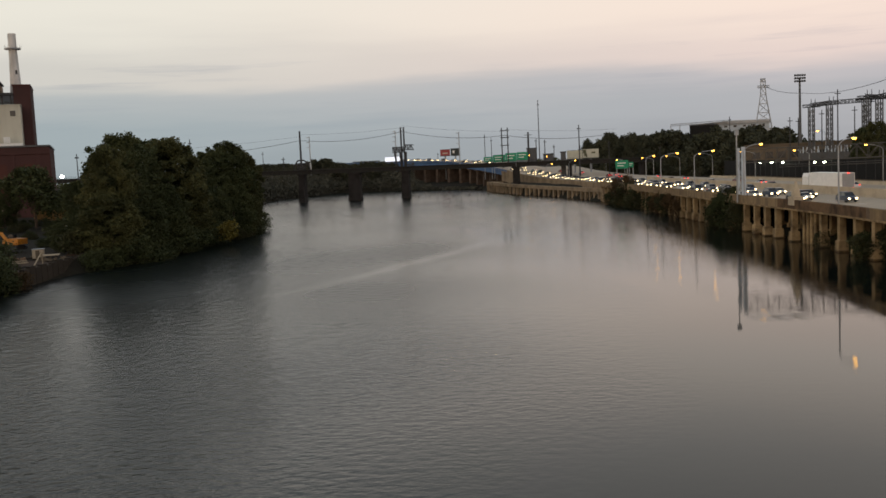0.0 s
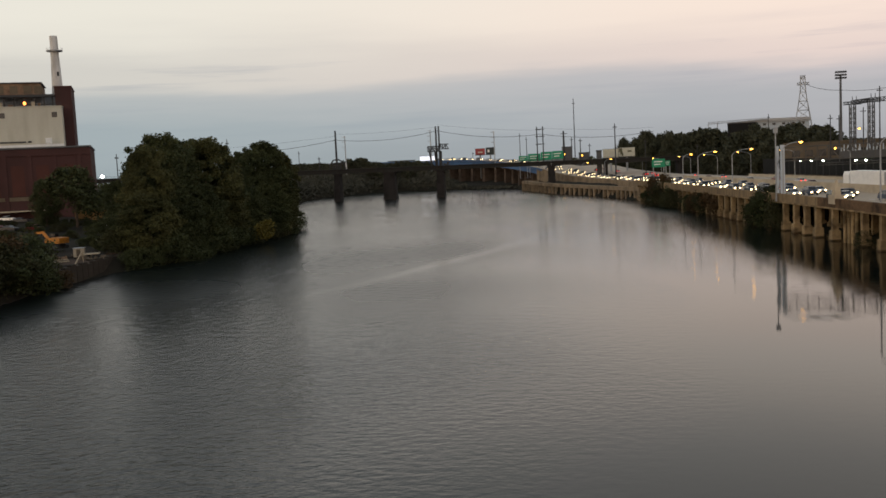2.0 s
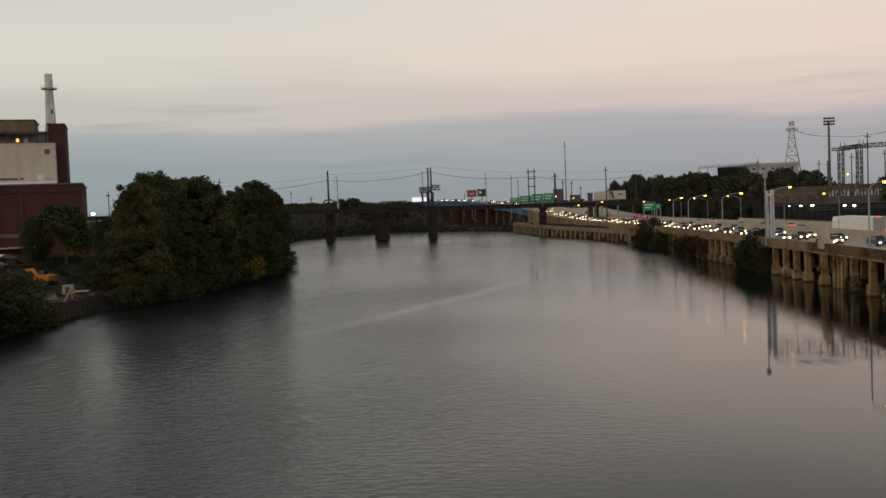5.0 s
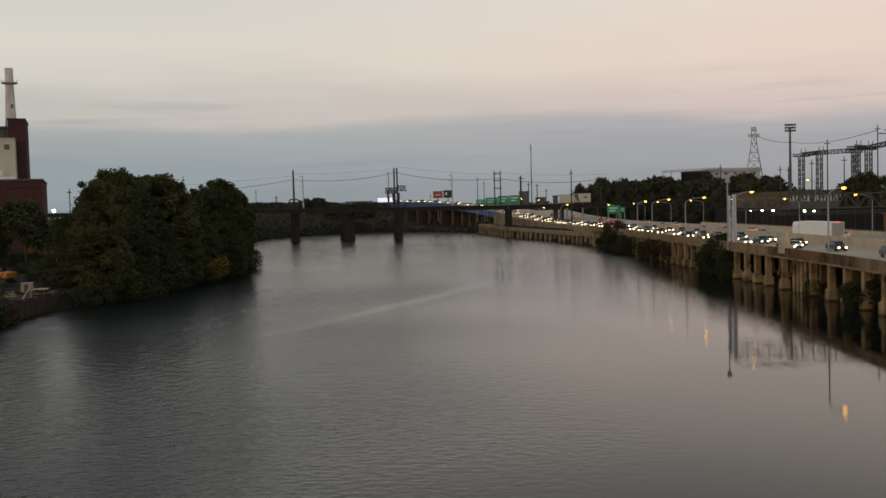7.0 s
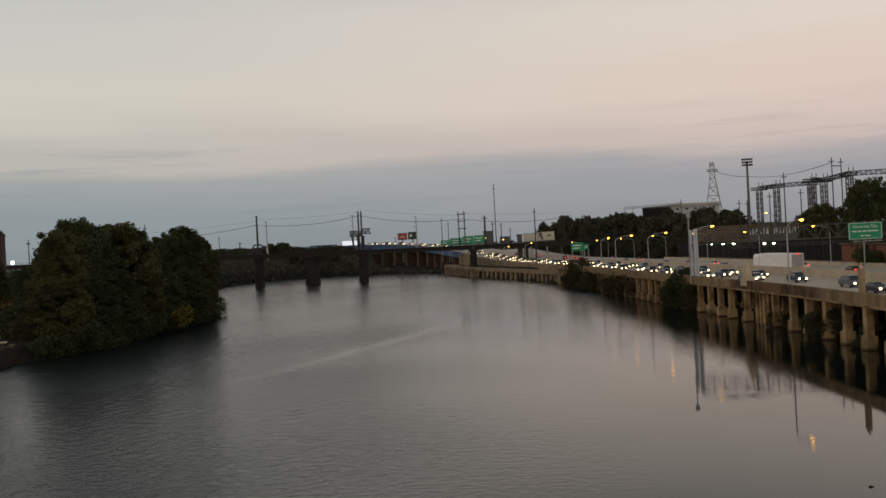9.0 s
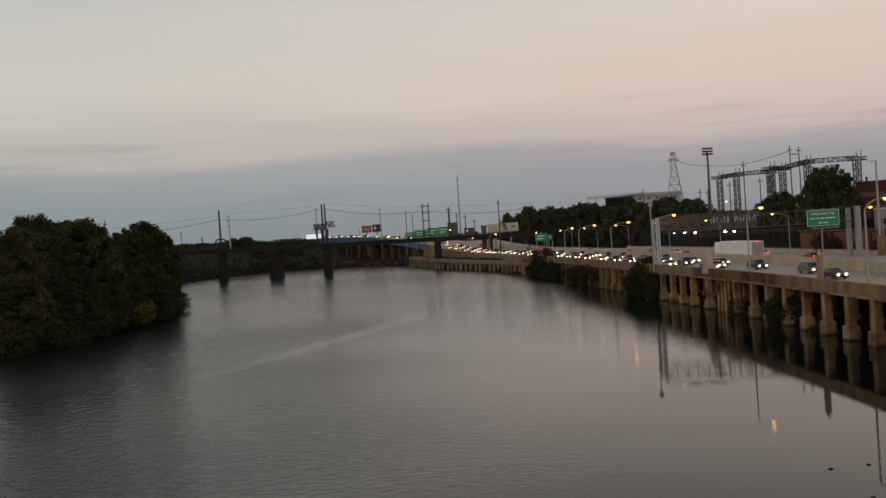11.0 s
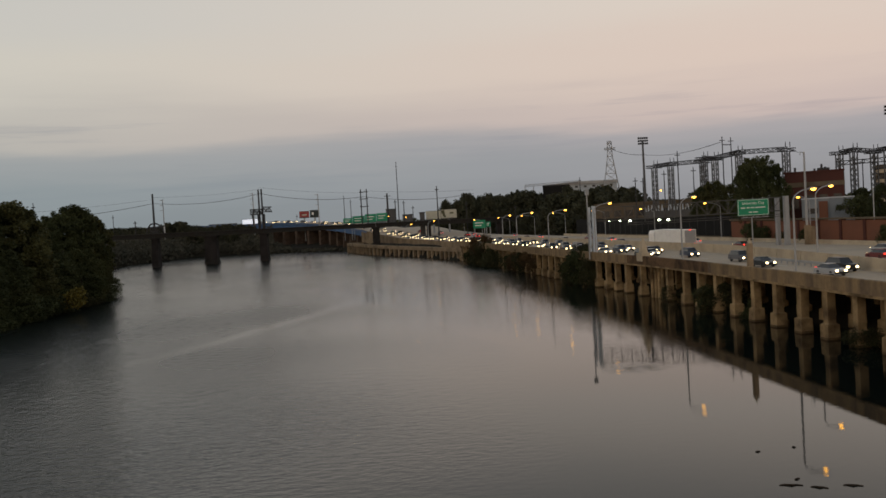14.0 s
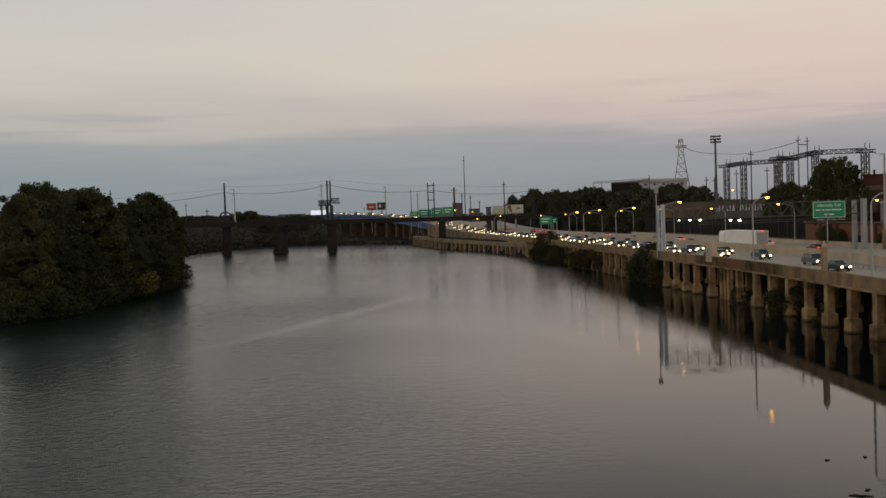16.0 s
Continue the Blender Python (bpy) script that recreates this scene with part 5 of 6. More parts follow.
part("wall", Geo().box(-7.2, 7.2, 0, 8, 0, 18.6), M_BLACKST, bx)
part("roof_edge", Geo().box(-7.4, 7.4, -0.2, 8.2, 18.6, 19.0), M_STEEL, bx)
wbk = thing("white_hall", "long pale roofed hall behind the hill wood", "building", at=pose(171, 640, 10, 0, 0, -18))
part("wall", Geo().box(6, 56, 0, 20, 0, 24.6), M_WBLDG, wbk)
part("roof", Geo().prism([(5, 24.6), (5, 25.4), (30, 26.8), (57, 26.4), (57, 24.6)], -1, 21), M_GALV, wbk)
g = Geo()
lattice(g, (-8, -2, 25.2), (30, -2, 26.0), 1.2, 1.2, 22, 0.14, 0.09)
part("truss", g, M_GALV, wbk)
for k in range(8):
    part("window", Geo().box(9 + 6 * k, 11 + 6 * k, -0.1, 0, 22.3, 23.6), M_WINDOW, wbk)
for x in (-8, -2, 6):
    part("mast", Geo().tube((x, -2, 0), (x, -2, 25.2), 0.25), M_GALV, wbk)

# ---- substation steelwork ----


def lattice_post(g, x, y, z0, z1, w):
    for dx in (-w / 2, w / 2):
        for dy in (-w / 2, w / 2):
            g.tube((x + dx, y + dy, z0), (x + dx, y + dy, z1), 0.2, 0.18, 5)
    n = int((z1 - z0) / 1.4)
    for k in range(n):
        a, b = z0 + 1.4 * k, z0 + 1.4 * (k + 1)
        s = 1 if k % 2 else -1
        for q in (-w / 2, w / 2):
            g.tube((x - s * w / 2, y + q, a), (x + s * w / 2, y + q, b), 0.1, 0.1, 4)
            g.tube((x + q, y - s * w / 2, a), (x + q, y + s * w / 2, b), 0.1, 0.1, 4)
    return g


def portal(name, pts, z0, label, w=1.3, depth=1.1, over=2.5):
    """A row of lattice posts under a lattice beam; pts: east, north, height of the beam."""
    t = thing(name, label, "substation frame", "substation steelwork")
    for x, y, z in pts:
        part("post", lattice_post(Geo(), x, y, z0, z - depth, w), M_SUBST, t)
        for dx in (0, 1.2):
            part("insulator", Geo().tube((x + dx, y, z), (x + dx, y, z + 1.3), 0.12, 0.08), M_STEEL, t)
        part("crossarm", lattice(Geo(), (x - over, y, z - depth), (x + over, y, z - depth), 1.0, depth * 0.7, 6, 0.1, 0.06), M_STEEL, t)
    for (x, y, z), (u, v, w2) in zip(pts, pts[1:]):
        part("beam", lattice(Geo(), (x, y, z - depth), (u, v, w2 - depth), 1.0, depth, 10, 0.1, 0.07), M_STEEL, t)
    return t


def at_bearing(rows, d):
    return [(*polar(az, dd), 16 + dd * math.tan(radians(el))) for az, el, dd in ((a, e, d + k) for a, e, k in rows)]


portal("switchyard_portal", at_bearing([(22.05, 2.5, 20), (23.0, 2.58, 15), (24.85, 2.62, 5)], 285), 8, "dark lattice switchyard portal on tall posts")
portal("switchyard_portal", at_bearing([(24.95, 2.80, 5), (25.55, 2.74, 3), (26.9, 3.0, -5), (29.5, 2.98, -25)], 275), 8, "dark lattice switchyard portal on tall posts")
portal("switchyard_portal", at_bearing([(32.32, 2.55, 0), (33.06, 2.65, 0), (34.1, 2.48, 0), (34.8, 2.6, 0), (36.2, 2.7, 0), (38.5, 2.7, 0)], 270), 8, "dark lattice switchyard portal on tall posts")
lowbar = thing("bus_beam", "low lattice bus beam of the switchyard", "substation frame", "substation steelwork")
part("beam", lattice(Geo(), (*polar(32.2, 272), 24.2), (*polar(38.5, 272), 24.6), 1.0, 1.0, 18, 0.1, 0.07), M_STEEL, lowbar)
for az in (32.3, 34.1, 36.2, 38.4):
    x, y = polar(az, 272)
    part("leg", Geo().tube((x, y, 8), (x, y, 24.4), 0.2), M_STEEL, lowbar)
for az, el, d in ((26.02, 3.87, 280), (26.50, 3.79, 280), (23.43, 3.2, 270), (21.35, 1.75, 300), (20.9, 1.8, 300), (24.3, 2.2, 290), (22.6, 2.1, 290), (27.2, 2.6, 285), (33.5, 2.0, 300), (35.4, 2.0, 300)):
    x, y = polar(az, d)
    z = 16 + d * math.tan(radians(el))
    solid("steel_mast", Geo().tube((x, y, 7), (x, y, z), 0.22, 0.13, 8).box(x - 0.8, x + 0.8, y - 0.06, y + 0.06, z - 1.2, z - 1.0), M_STEEL, "slim dark steel mast in the substation", "mast", "substation masts")
hx0, hx1 = polar(26.02, 280), polar(26.5, 280)
solid("mast_crossbar", Geo().tube((*hx0, 32.6), (*hx1, 32.4), 0.12), M_STEEL, "steel bar joining two tall masts", "crossbar")
for k, az in enumerate((21.6, 22.2, 22.6, 23.1, 23.6, 24.1)):
    x, y = polar(az, 292)
    t = thing("transformer", "grey substation transformer with pale bushings", "transformer", "transformers", at=pose(x, y, 7, 0, 0, -22))
    part("tank", Geo().box(-1.3, 1.3, -1.0, 1.0, 4.6, 7.6), M_SUBST, t)
    part("stand", Geo().box(-1.2, -0.9, -0.2, 0.2, 0, 4.6).box(0.9, 1.2, -0.2, 0.2, 0, 4.6), M_STEEL, t)
    for x in (-0.8, 0, 0.8):
        part("bushing", Geo().tube((x, 0, 7.6), (x * 1.4, 0, 9.6), 0.2, 0.1, 8), M_GREYP, t)
# stadium light
sx, sy = polar(21.45, 345)
t = thing("stadium_light", "tall pole with three rows of unlit stadium lamps", "stadium light", at=pose(sx, sy, 10))
part("pole", Geo().tube((0, 0, 0), (0, 0, 30), 0.55, 0.32, 12), M_SUBST, t)
for k in range(3):
    part("lamp_bar", Geo().box(-1.9, 1.9, -0.15, 0.15, 28.6 + 1.0 * k, 28.75 + 1.0 * k), M_STEEL, t)
    for j in range(5):
        part("floodlight", Geo().tube((-1.6 + 0.8 * j, -0.45, 28.9 + 1.0 * k), (-1.6 + 0.8 * j, 0.2, 29.1 + 1.0 * k), 0.38, 0.2, 8), M_STEEL, t)
sx2, sy2 = polar(35.0, 300)
ob = copy_thing(t, pose(sx2, sy2, 10, 0, 0, 0))
# transmission tower on the hill
px, py = polar(19.48, 560)
t = thing("transmission_tower", "lattice steel transmission tower on the hill", "pylon", at=pose(px, py, 22, 0, 0, -18))
g = Geo()
lv = [(0, 5.4), (5, 4.6), (10, 3.8), (15, 3.0), (20, 2.2), (25, 1.5), (29, 1.25), (33.3, 1.2)]
for (z0, w0), (z1, w1) in zip(lv, lv[1:]):
    for sx_ in (-1, 1):
        for sy_ in (-1, 1):
            g.tube((sx_ * w0, sy_ * w0, z0), (sx_ * w1, sy_ * w1, z1), 0.24, 0.22, 5)
        g.tube((-w0, sx_ * w0, z0), (w1, sx_ * w1, z1), 0.12, 0.12, 4).tube((w0, sx_ * w0, z0), (-w1, sx_ * w1, z1), 0.12, 0.12, 4)
        g.tube((-w1, sx_ * w1, z1), (w1, sx_ * w1, z1), 0.14, 0.14, 4)
part("lattice", g, M_GALV, t)
part("arm", lattice(Geo(), (-3.0, 0, 29), (3.4, 0, 29), 1.4, 1.1, 6, 0.15, 0.1), M_GALV, t)
part("top_frame", lattice(Geo(), (-1.4, 0, 32.4), (1.4, 0, 32.4), 1.4, 1.6, 3, 0.15, 0.1), M_GALV, t)


def wire(name, a, b, sag, r, label, group="overhead wires"):
    a, b = Vector(a), Vector(b)
    pts = [a.lerp(b, k / 14) - Vector((0, 0, sag * 4 * (k / 14) * (1 - k / 14))) for k in range(15)]
    return solid(name, Geo().path(pts, r, 4), M_STEEL, label, "wire", group)


wire("power_line", (px + 2, py, 51), (*polar(21.6, 400), 37.8), 1.0, 0.13, "dark overhead line from the transmission tower")
wire("power_line", (*polar(21.6, 400), 37.8), (*polar(26.0, 280), 33.5), 1.5, 0.09, "dark overhead line from the transmission tower")
wire("power_line", (*polar(29.6, 250), 28.8), (*polar(30.45, 200), 25.1), 0.4, 0.05, "dark overhead line from the transmission tower")
# trees before the substation
SUBT = "trees beside the substation"
for k, az, d, top, s in ((0, 27.9, 236, 26.2, 0.62), (2, 27.2, 240, 24.5, 0.5), (0, 28.6, 232, 24.0, 0.5), (1, 25.4, 262, 21.8, 0.5), (2, 24.7, 268, 20.5, 0.45), (1, 26.2, 255, 20.5, 0.45),
                          (2, 34.6, 232, 18.0, 0.5), (0, 36.0, 226, 18.5, 0.5), (2, 33.4, 250, 17.5, 0.45), (0, 38, 220, 18.5, 0.5)):
    x, y = polar(az, d)
    m = Matrix.Translation((x, y, 6.0)) @ pose(0, 0, 0, 0, 0, az * 40) @ Matrix.Diagonal((s, s, (top - 6.0) / 22.0, 1))
    t = clone(big[k], m)
    t["group"], t["label"] = SUBT, "full dark tree standing beside the substation"

# ---- catenary masts of the railway ----


def rail_mast(x, top, kind, label):
    p = on_rail(x)
    z = rail_z(x)
    t = thing("catenary_mast", label, "mast", "catenary masts", at=Matrix.Translation((p.x, p.y, z)) @ pose(0, 0, 0, 0, 0, RANG))
    h = top - z
    if kind == "tower":
        for dx in (-0.75, 0.75):
            part("leg", lattice_post(Geo(), dx, 0, -2, h, 0.45), M_STEEL, t)
        part("cage", lattice(Geo(), (-5.2, 0, 7.4), (1.2, 0, 7.4), 3.0, 2.6, 6, 0.22, 0.16), M_STEEL, t)
        part("cage", lattice(Geo(), (1.2, 0, 8.6), (5.4, 0, 8.4), 2.6, 2.4, 3, 0.22, 0.14), M_STEEL, t)
        part("deck_plate", Geo().box(-5.4, 1.4, -1.6, 1.6, 7.2, 7.45), M_STEEL, t)
        for dx in (-4.4, -1.6, 1.6):
            part("strut", Geo().tube((dx * 0.8, -1.4, -1), (dx, -1.2, 7.4), 0.28, 0.28, 6).tube((dx * 0.8, 1.4, -1), (dx, 1.2, 7.4), 0.28, 0.28, 6), M_STEEL, t)
    elif kind == "frame":
        for dx in (-1.5, 1.5):
            part("leg", Geo().tube((dx, 0, -2), (dx, 0, h), 0.32, 0.26, 6), M_STEEL, t)
        for z_ in (0.5, 0.72, 0.92):
            part("crossbar", Geo().box(-2.2, 2.2, -0.2, 0.2, h * z_ - 0.2, h * z_ + 0.2), M_STEEL, t)
    else:
        part("pole", Geo().tube((0, 0, -2), (0, 0, h), 0.6, 0.42, 8), M_STEEL, t)
        part("bracket", Geo().path([(-4.2, 0, -1), (-3.6, 0, 2.6), (-1.8, 0, 5.0), (1, 0, 5.2), (3.4, 0, 3.8), (4.8, 0, -1)], 0.38, 6), M_STEEL, t)
        part("foot_frame", lattice(Geo(), (-2.2, 0, -1.5), (2.6, 0, -1.5), 1.6, 4.6, 4, 0.26, 0.16), M_STEEL, t)
        part("crossarm", Geo().box(-3.0, 3.6, -0.15, 0.15, 3.2, 3.7), M_STEEL, t)
    return t


rail_mast(-68.9, 36.7, "pole", "dark catenary mast with a curved bracket on the railway bridge")
rail_mast(-16.0, 36.2, "tower", "dark twin lattice catenary tower with a cage on the railway bridge")
rail_mast(35.9, 33.3, "frame", "dark two-legged catenary frame with crossbars")
for x, top in ((-64.7, 33.8), (-20.0, 34.6), (12.6, 32.3)):
    p = on_rail(x, 3.2)
    t = thing("line_pole", "slim grey line pole with short crossarms beside the railway", "pole", "line poles", at=Matrix.Translation((p.x, p.y, rail_z(x) - 3)))
    part("pole", Geo().tube((0, 0, 0), (0, 0, top - rail_z(x) + 3), 0.28, 0.2, 8), M_GALV, t)
    for k in range(3):
        z = top - rail_z(x) + 2.6 - 2.6 * k
        part("crossarm", Geo().box(-1.6, 0.2, -0.1, 0.1, z - 0.12, z + 0.12), M_GALV, t)
    part("plate", Geo().box(-0.35, 0.35, -0.4, -0.3, 0.5, 6.5), M_WHITE, t) if x < -60 else None
spots = [(-150, 27.5), (-68.9, 31.9), (-16.0, 34.0), (35.9, 29.5), (92, 28.0)]
for (x0, z0), (x1, z1) in zip(spots, spots[1:]):
    a, b = on_rail(x0), on_rail(x1)
    wire("catenary_wire", (a.x, a.y, z0), (b.x, b.y, z1), 2.2, 0.13, "dark catenary cable slung between the masts")
    wire("catenary_wire", (a.x, a.y, z0 + 3), (b.x, b.y, z1 + 2), 0.8, 0.05, "thin wire slung between the masts")
# far masts and stacks on the horizon
for az, el, d, r, lab in ((6.42, 3.66, 900, 0.55, "very tall slender radio mast"), (5.76, 1.75, 720, 1.1, "dark distant refinery column"), (6.23, 1.34, 700, 0.5, "slender dark refinery stack"), (6.75, 1.25, 700, 0.5, "slender dark refinery stack"),
                           (8.83, 2.03, 470, 0.4, "dark lattice mast with antennas"), (3.1, 1.75, 800, 0.4, "distant slim dark mast"), (3.5, 1.5, 800, 0.4, "distant slim dark mast"), (7.3, 0.9, 650, 0.4, "distant slim dark mast"),
                           (-10.4, 1.3, 640, 0.3, "distant slim dark mast"), (-9.2, 0.9, 640, 0.5, "distant slim dark mast"), (10.6, 1.0, 480, 0.3, "slim mast above the wood"), (15.9, 0.7, 480, 0.3, "slim mast above the wood"),
                           (17.6, 2.05, 600, 0.35, "wooden pole above the hill"), (13.6, 0.55, 420, 0.2, "slim mast above the wood"), (0.2, 0.75, 760, 0.3, "distant slim dark mast"), (-14.6, 2.2, 420, 0.3, "slim pole behind the bank trees"), (-20.9, 1.6, 330, 0.25, "slim pole behind the bank trees")):
    x, y = polar(az, d)
    z = 16 + d * math.tan(radians(el))
    t = thing("mast", lab + " on the horizon", "mast", "far masts", at=pose(x, y, 4))
    part("shaft", Geo().tube((0, 0, 0), (0, 0, z - 4), r, r * 0.55, 8), M_STEEL, t)
    part("bracket", Geo().box(-r * 2.4, r * 2.4, -0.2, 0.2, (z - 4) * 0.93, (z - 4) * 0.93 + 0.4), M_STEEL, t)
for az, el, d, w, h in ((5.95, 0.75, 740, 8, 12), (6.95, 0.36, 740, 8, 9), (7.85, 0.42, 480, 2.6, 4.6), (4.0, 0.1, 760, 50, 4), (-4.2, 0.42, 900, 26, 5), (-2.0, 0.28, 850, 12, 4), (-11.2, 0.3, 880, 60, 5), (0.9, 0.2, 900, 30, 3)):
    x, y = polar(az, d)
    z = 16 + d * math.tan(radians(el))
    t = thing("distant_building", "low grey industrial building on the horizon", "building", "distant buildings", at=pose(x, y, 3, 0, 0, -az))
    part("wall", Geo().box(-w / 2, w / 2, 0, 12, 0, z - 3), M_SUBST if w < 20 else M_GREYBOX, t)
    part("roof", Geo().box(-w / 2 - 0.3, w / 2 + 0.3, -0.3, 12.3, z - 3, z - 2.5), M_STEEL, t)

# ---- billboards and signs far off ----


def billboard(az0, az1, el0, el1, d, material, label, inner=None):
    x, y = polar((az0 + az1) / 2, d)
    w = d * math.tan(radians(az1 - az0)) / 2
    z0, z1 = 16 + d * math.tan(radians(el0)), 16 + d * math.tan(radians(el1))
    t = thing("billboard", label, "billboard", "billboards", at=pose(x, y, z0, 0, 0, -(az0 + az1) / 2))
    part("panel", Geo().box(-w, w, 0, 0.5, 0, z1 - z0), material, t)
    part("frame", Geo().box(-w - 0.2, w + 0.2, 0.1, 0.7, -0.4, 0).box(-w - 0.2, w + 0.2, 0.1, 0.6, z1 - z0, z1 - z0 + 0.15), M_STEEL, t)
    part("post", Geo().tube((0, 0.9, 6 - z0), (0, 0.9, 1.0), 0.5, 0.5, 10), M_GALV, t)
    part("catwalk", Geo().box(-w, w, -0.9, 0, -0.5, -0.35), M_STEEL, t)
    for x0, x1, a, b, m in inner or ():
        part("picture_block", Geo().box(x0 * w, x1 * w, -0.04, -0.01, a * (z1 - z0), b * (z1 - z0)), m, t)
    return t


M_CREAMB = plain("billboard_cream", (0.50, 0.49, 0.40), 0.6)
M_OLIVE = plain("billboard_olive", (0.10, 0.10, 0.05), 0.6)
M_REDB = plain("billboard_red", (0.30, 0.05, 0.05), 0.6)
M_DKGRN = plain("billboard_black", (0.02, 0.03, 0.03), 0.6)
billboard(8.08, 9.0, 0.0, 0.50, 500, M_CREAMB, "cream billboard on a post beside the railway")
billboard(9.02, 9.98, 0.02, 0.55, 502, M_CREAMB, "cream billboard with a dark wedge shape beside the railway", [(-0.95, -0.55, 0.55, 0.95, M_OLIVE), (-0.8, -0.5, 0.25, 0.6, M_OLIVE), (-0.62, -0.42, 0.1, 0.4, M_OLIVE), (0.1, 0.6, 0.5, 0.68, M_OLIVE)])
billboard(0.36, 0.95, 0.57, 0.93, 640, M_REDB, "red billboard over the road bridge", [(-0.5, 0.5, 0.3, 0.5, M_CREAMB)])
billboard(1.0, 1.57, 0.57, 0.97, 640, M_DKGRN, "black billboard over the road bridge", [(-0.6, -0.2, 0.3, 0.7, M_WHITE)])
billboard(-3.05, -2.15, 0.36, 0.63, 660, M_SCREEN, "lit white display billboard beyond the railway")


def road_sign(az0, az1, el0, el1, d, label):
    x, y = polar((az0 + az1) / 2, d)
    w = d * math.tan(radians(az1 - az0)) / 2
    z0, z1 = 16 + d * math.tan(radians(el0)), 16 + d * math.tan(radians(el1))
    t = thing("highway_sign", label, "road sign", "far highway signs", at=pose(x, y, z0, 0, 0, -(az0 + az1) / 2))
    h = z1 - z0
    part("panel", Geo().box(-w, w, 0, 0.15, 0, h), M_SIGN, t)
    part("text_line", Geo().box(-0.7 * w, 0.6 * w, -0.03, -0.01, 0.62 * h, 0.72 * h), M_LETTER, t)
    part("text_line", Geo().box(-0.7 * w, 0.3 * w, -0.03, -0.01, 0.3 * h, 0.40 * h), M_LETTER, t)
    part("post", Geo().tube((-w * 0.8, 0.4, 6.5 - z0), (-w * 0.8, 0.4, h), 0.16).tube((w * 0.8, 0.4, 6.5 - z0), (w * 0.8, 0.4, h), 0.16), M_GALV, t)
    return t


road_sign(10.96, 11.72, -0.72, -0.22, 352, "green highway sign on posts beside the expressway")
road_sign(11.74, 12.02, -0.66, -0.34, 353, "small green exit sign beside the expressway")
road_sign(3.0, 3.55, 0.06, 0.36, 540, "green highway sign beyond the railway bridge")
road_sign(3.57, 4.32, 0.02, 0.46, 545, "green highway sign beyond the railway bridge")
road_sign(4.34, 5.02, 0.04, 0.54, 540, "green highway sign beyond the railway bridge")
road_sign(5.04, 5.7, 0.08, 0.56, 540, "green highway sign beyond the railway bridge")
# stubs of old piles in the water by the bridge
for k in range(22):
    x = -92 + 6.0 * k + rnd.uniform(-1.5, 1.5)
    p = on_rail(x, -9 + rnd.uniform(-3, 3))
    if in_river(p.x, p.y):
        solid("pile_stub", Geo().tube((p.x, p.y, -2), (p.x, p.y, rnd.uniform(0.4, 1.3)), 0.3, 0.26, 7), M_TIMBER, "rotten timber pile standing out of the water", "pile", "old piles")
# driftwood on the water
for k, (az, el, L, turn) in enumerate(((28.96, -16.3, 0.62, 10), (30.5, -16.35, 0.45, -5), (32.3, -16.15, 0.5, 4), (33.2, -17.0, 0.2, 0), (27.2, -14.5, 0.14, 30), (29.2, -14.2, 0.1, 0), (29.3, -15.95, 0.2, 60))):
    d = 16 / math.tan(radians(-el))
    x, y = polar(az, d)
    pts = [(-L, 0, 0.0), (-L * 0.5, 0.12 * L, 0.03), (0, -0.05, 0.05), (L * 0.5, 0.1 * L, 0.02), (L, -0.05, 0.0)]
    solid("driftwood", Geo().path(pts, 0.05, 6), M_TIMBER, "dark driftwood branch floating on the river", "driftwood", "driftwood", at=pose(x, y, 0, 0, 0, turn - az))

# ---- vehicles ----


def car(name, label, category, paint, L, W, outline, cabin, lights=True, group="traffic on the expressway"):
    """A car that faces -y; outline and cabin: profile along its length, front at 0."""
    t = thing(name, label, category, group)
    n = len(outline)

    def slab(prof, half0, half1):
        g = Geo()
        k = len(prof)
        zmid = max(z for _, z in prof)
        zlow = min(z for _, z in prof)
        vs = []
        for s in (-1, 1):
            for y, z in prof:
                f = (z - zlow) / max(0.01, zmid - zlow)
                vs.append((s * (half0 + (half1 - half0) * f), y - L / 2, z))
        fs = [(i, (i + 1) % k, k + (i + 1) % k, k + i) for i in range(k)] + [tuple(reversed(range(k))), tuple(range(k, 2 * k))]
        return g.add(vs, fs)

    part("body", slab(outline, W / 2, W / 2 - 0.06), paint, t)
    part("glazing", slab(cabin, W / 2 - 0.08, W / 2 - 0.28), M_GLASS, t)
    ys = sorted(y for y, z in cabin if z > max(z for _, z in cabin) - 0.05)
    zt = max(z for _, z in cabin)
    part("roof", Geo().box(-W / 2 + 0.26, W / 2 - 0.26, ys[0] - L / 2 - 0.03, ys[-1] - L / 2 + 0.03, zt, zt + 0.05), paint, t)
    wheel = Geo().tube((-0.11, 0, 0), (0.11, 0, 0), 0.33, 0.33, 14).mesh("wheel", M_RUBBER)
    for x in (-W / 2 + 0.12, W / 2 - 0.12):
        for y in (L * 0.19, L * 0.8):
            part("wheel", wheel, None, t, "", pose(x, y - L / 2, 0.33))
    for x in (-W / 2 + 0.32, W / 2 - 0.32):
        part("headlight", Geo().ball((x, -L / 2 - 0.01, 0.68), 0.23, 0.1, 0.17, 8, 5), M_HEAD, t, "lit headlight")
        part("taillight", Geo().ball((x, L / 2 + 0.01, 0.85), 0.2, 0.06, 0.13, 8, 5), M_TAIL, t, "lit red tail light")
    part("bumper", Geo().box(-W / 2 + 0.03, W / 2 - 0.03, -L / 2 - 0.06, -L / 2 + 0.1, 0.32, 0.55), M_RUBBER, t)
    return t


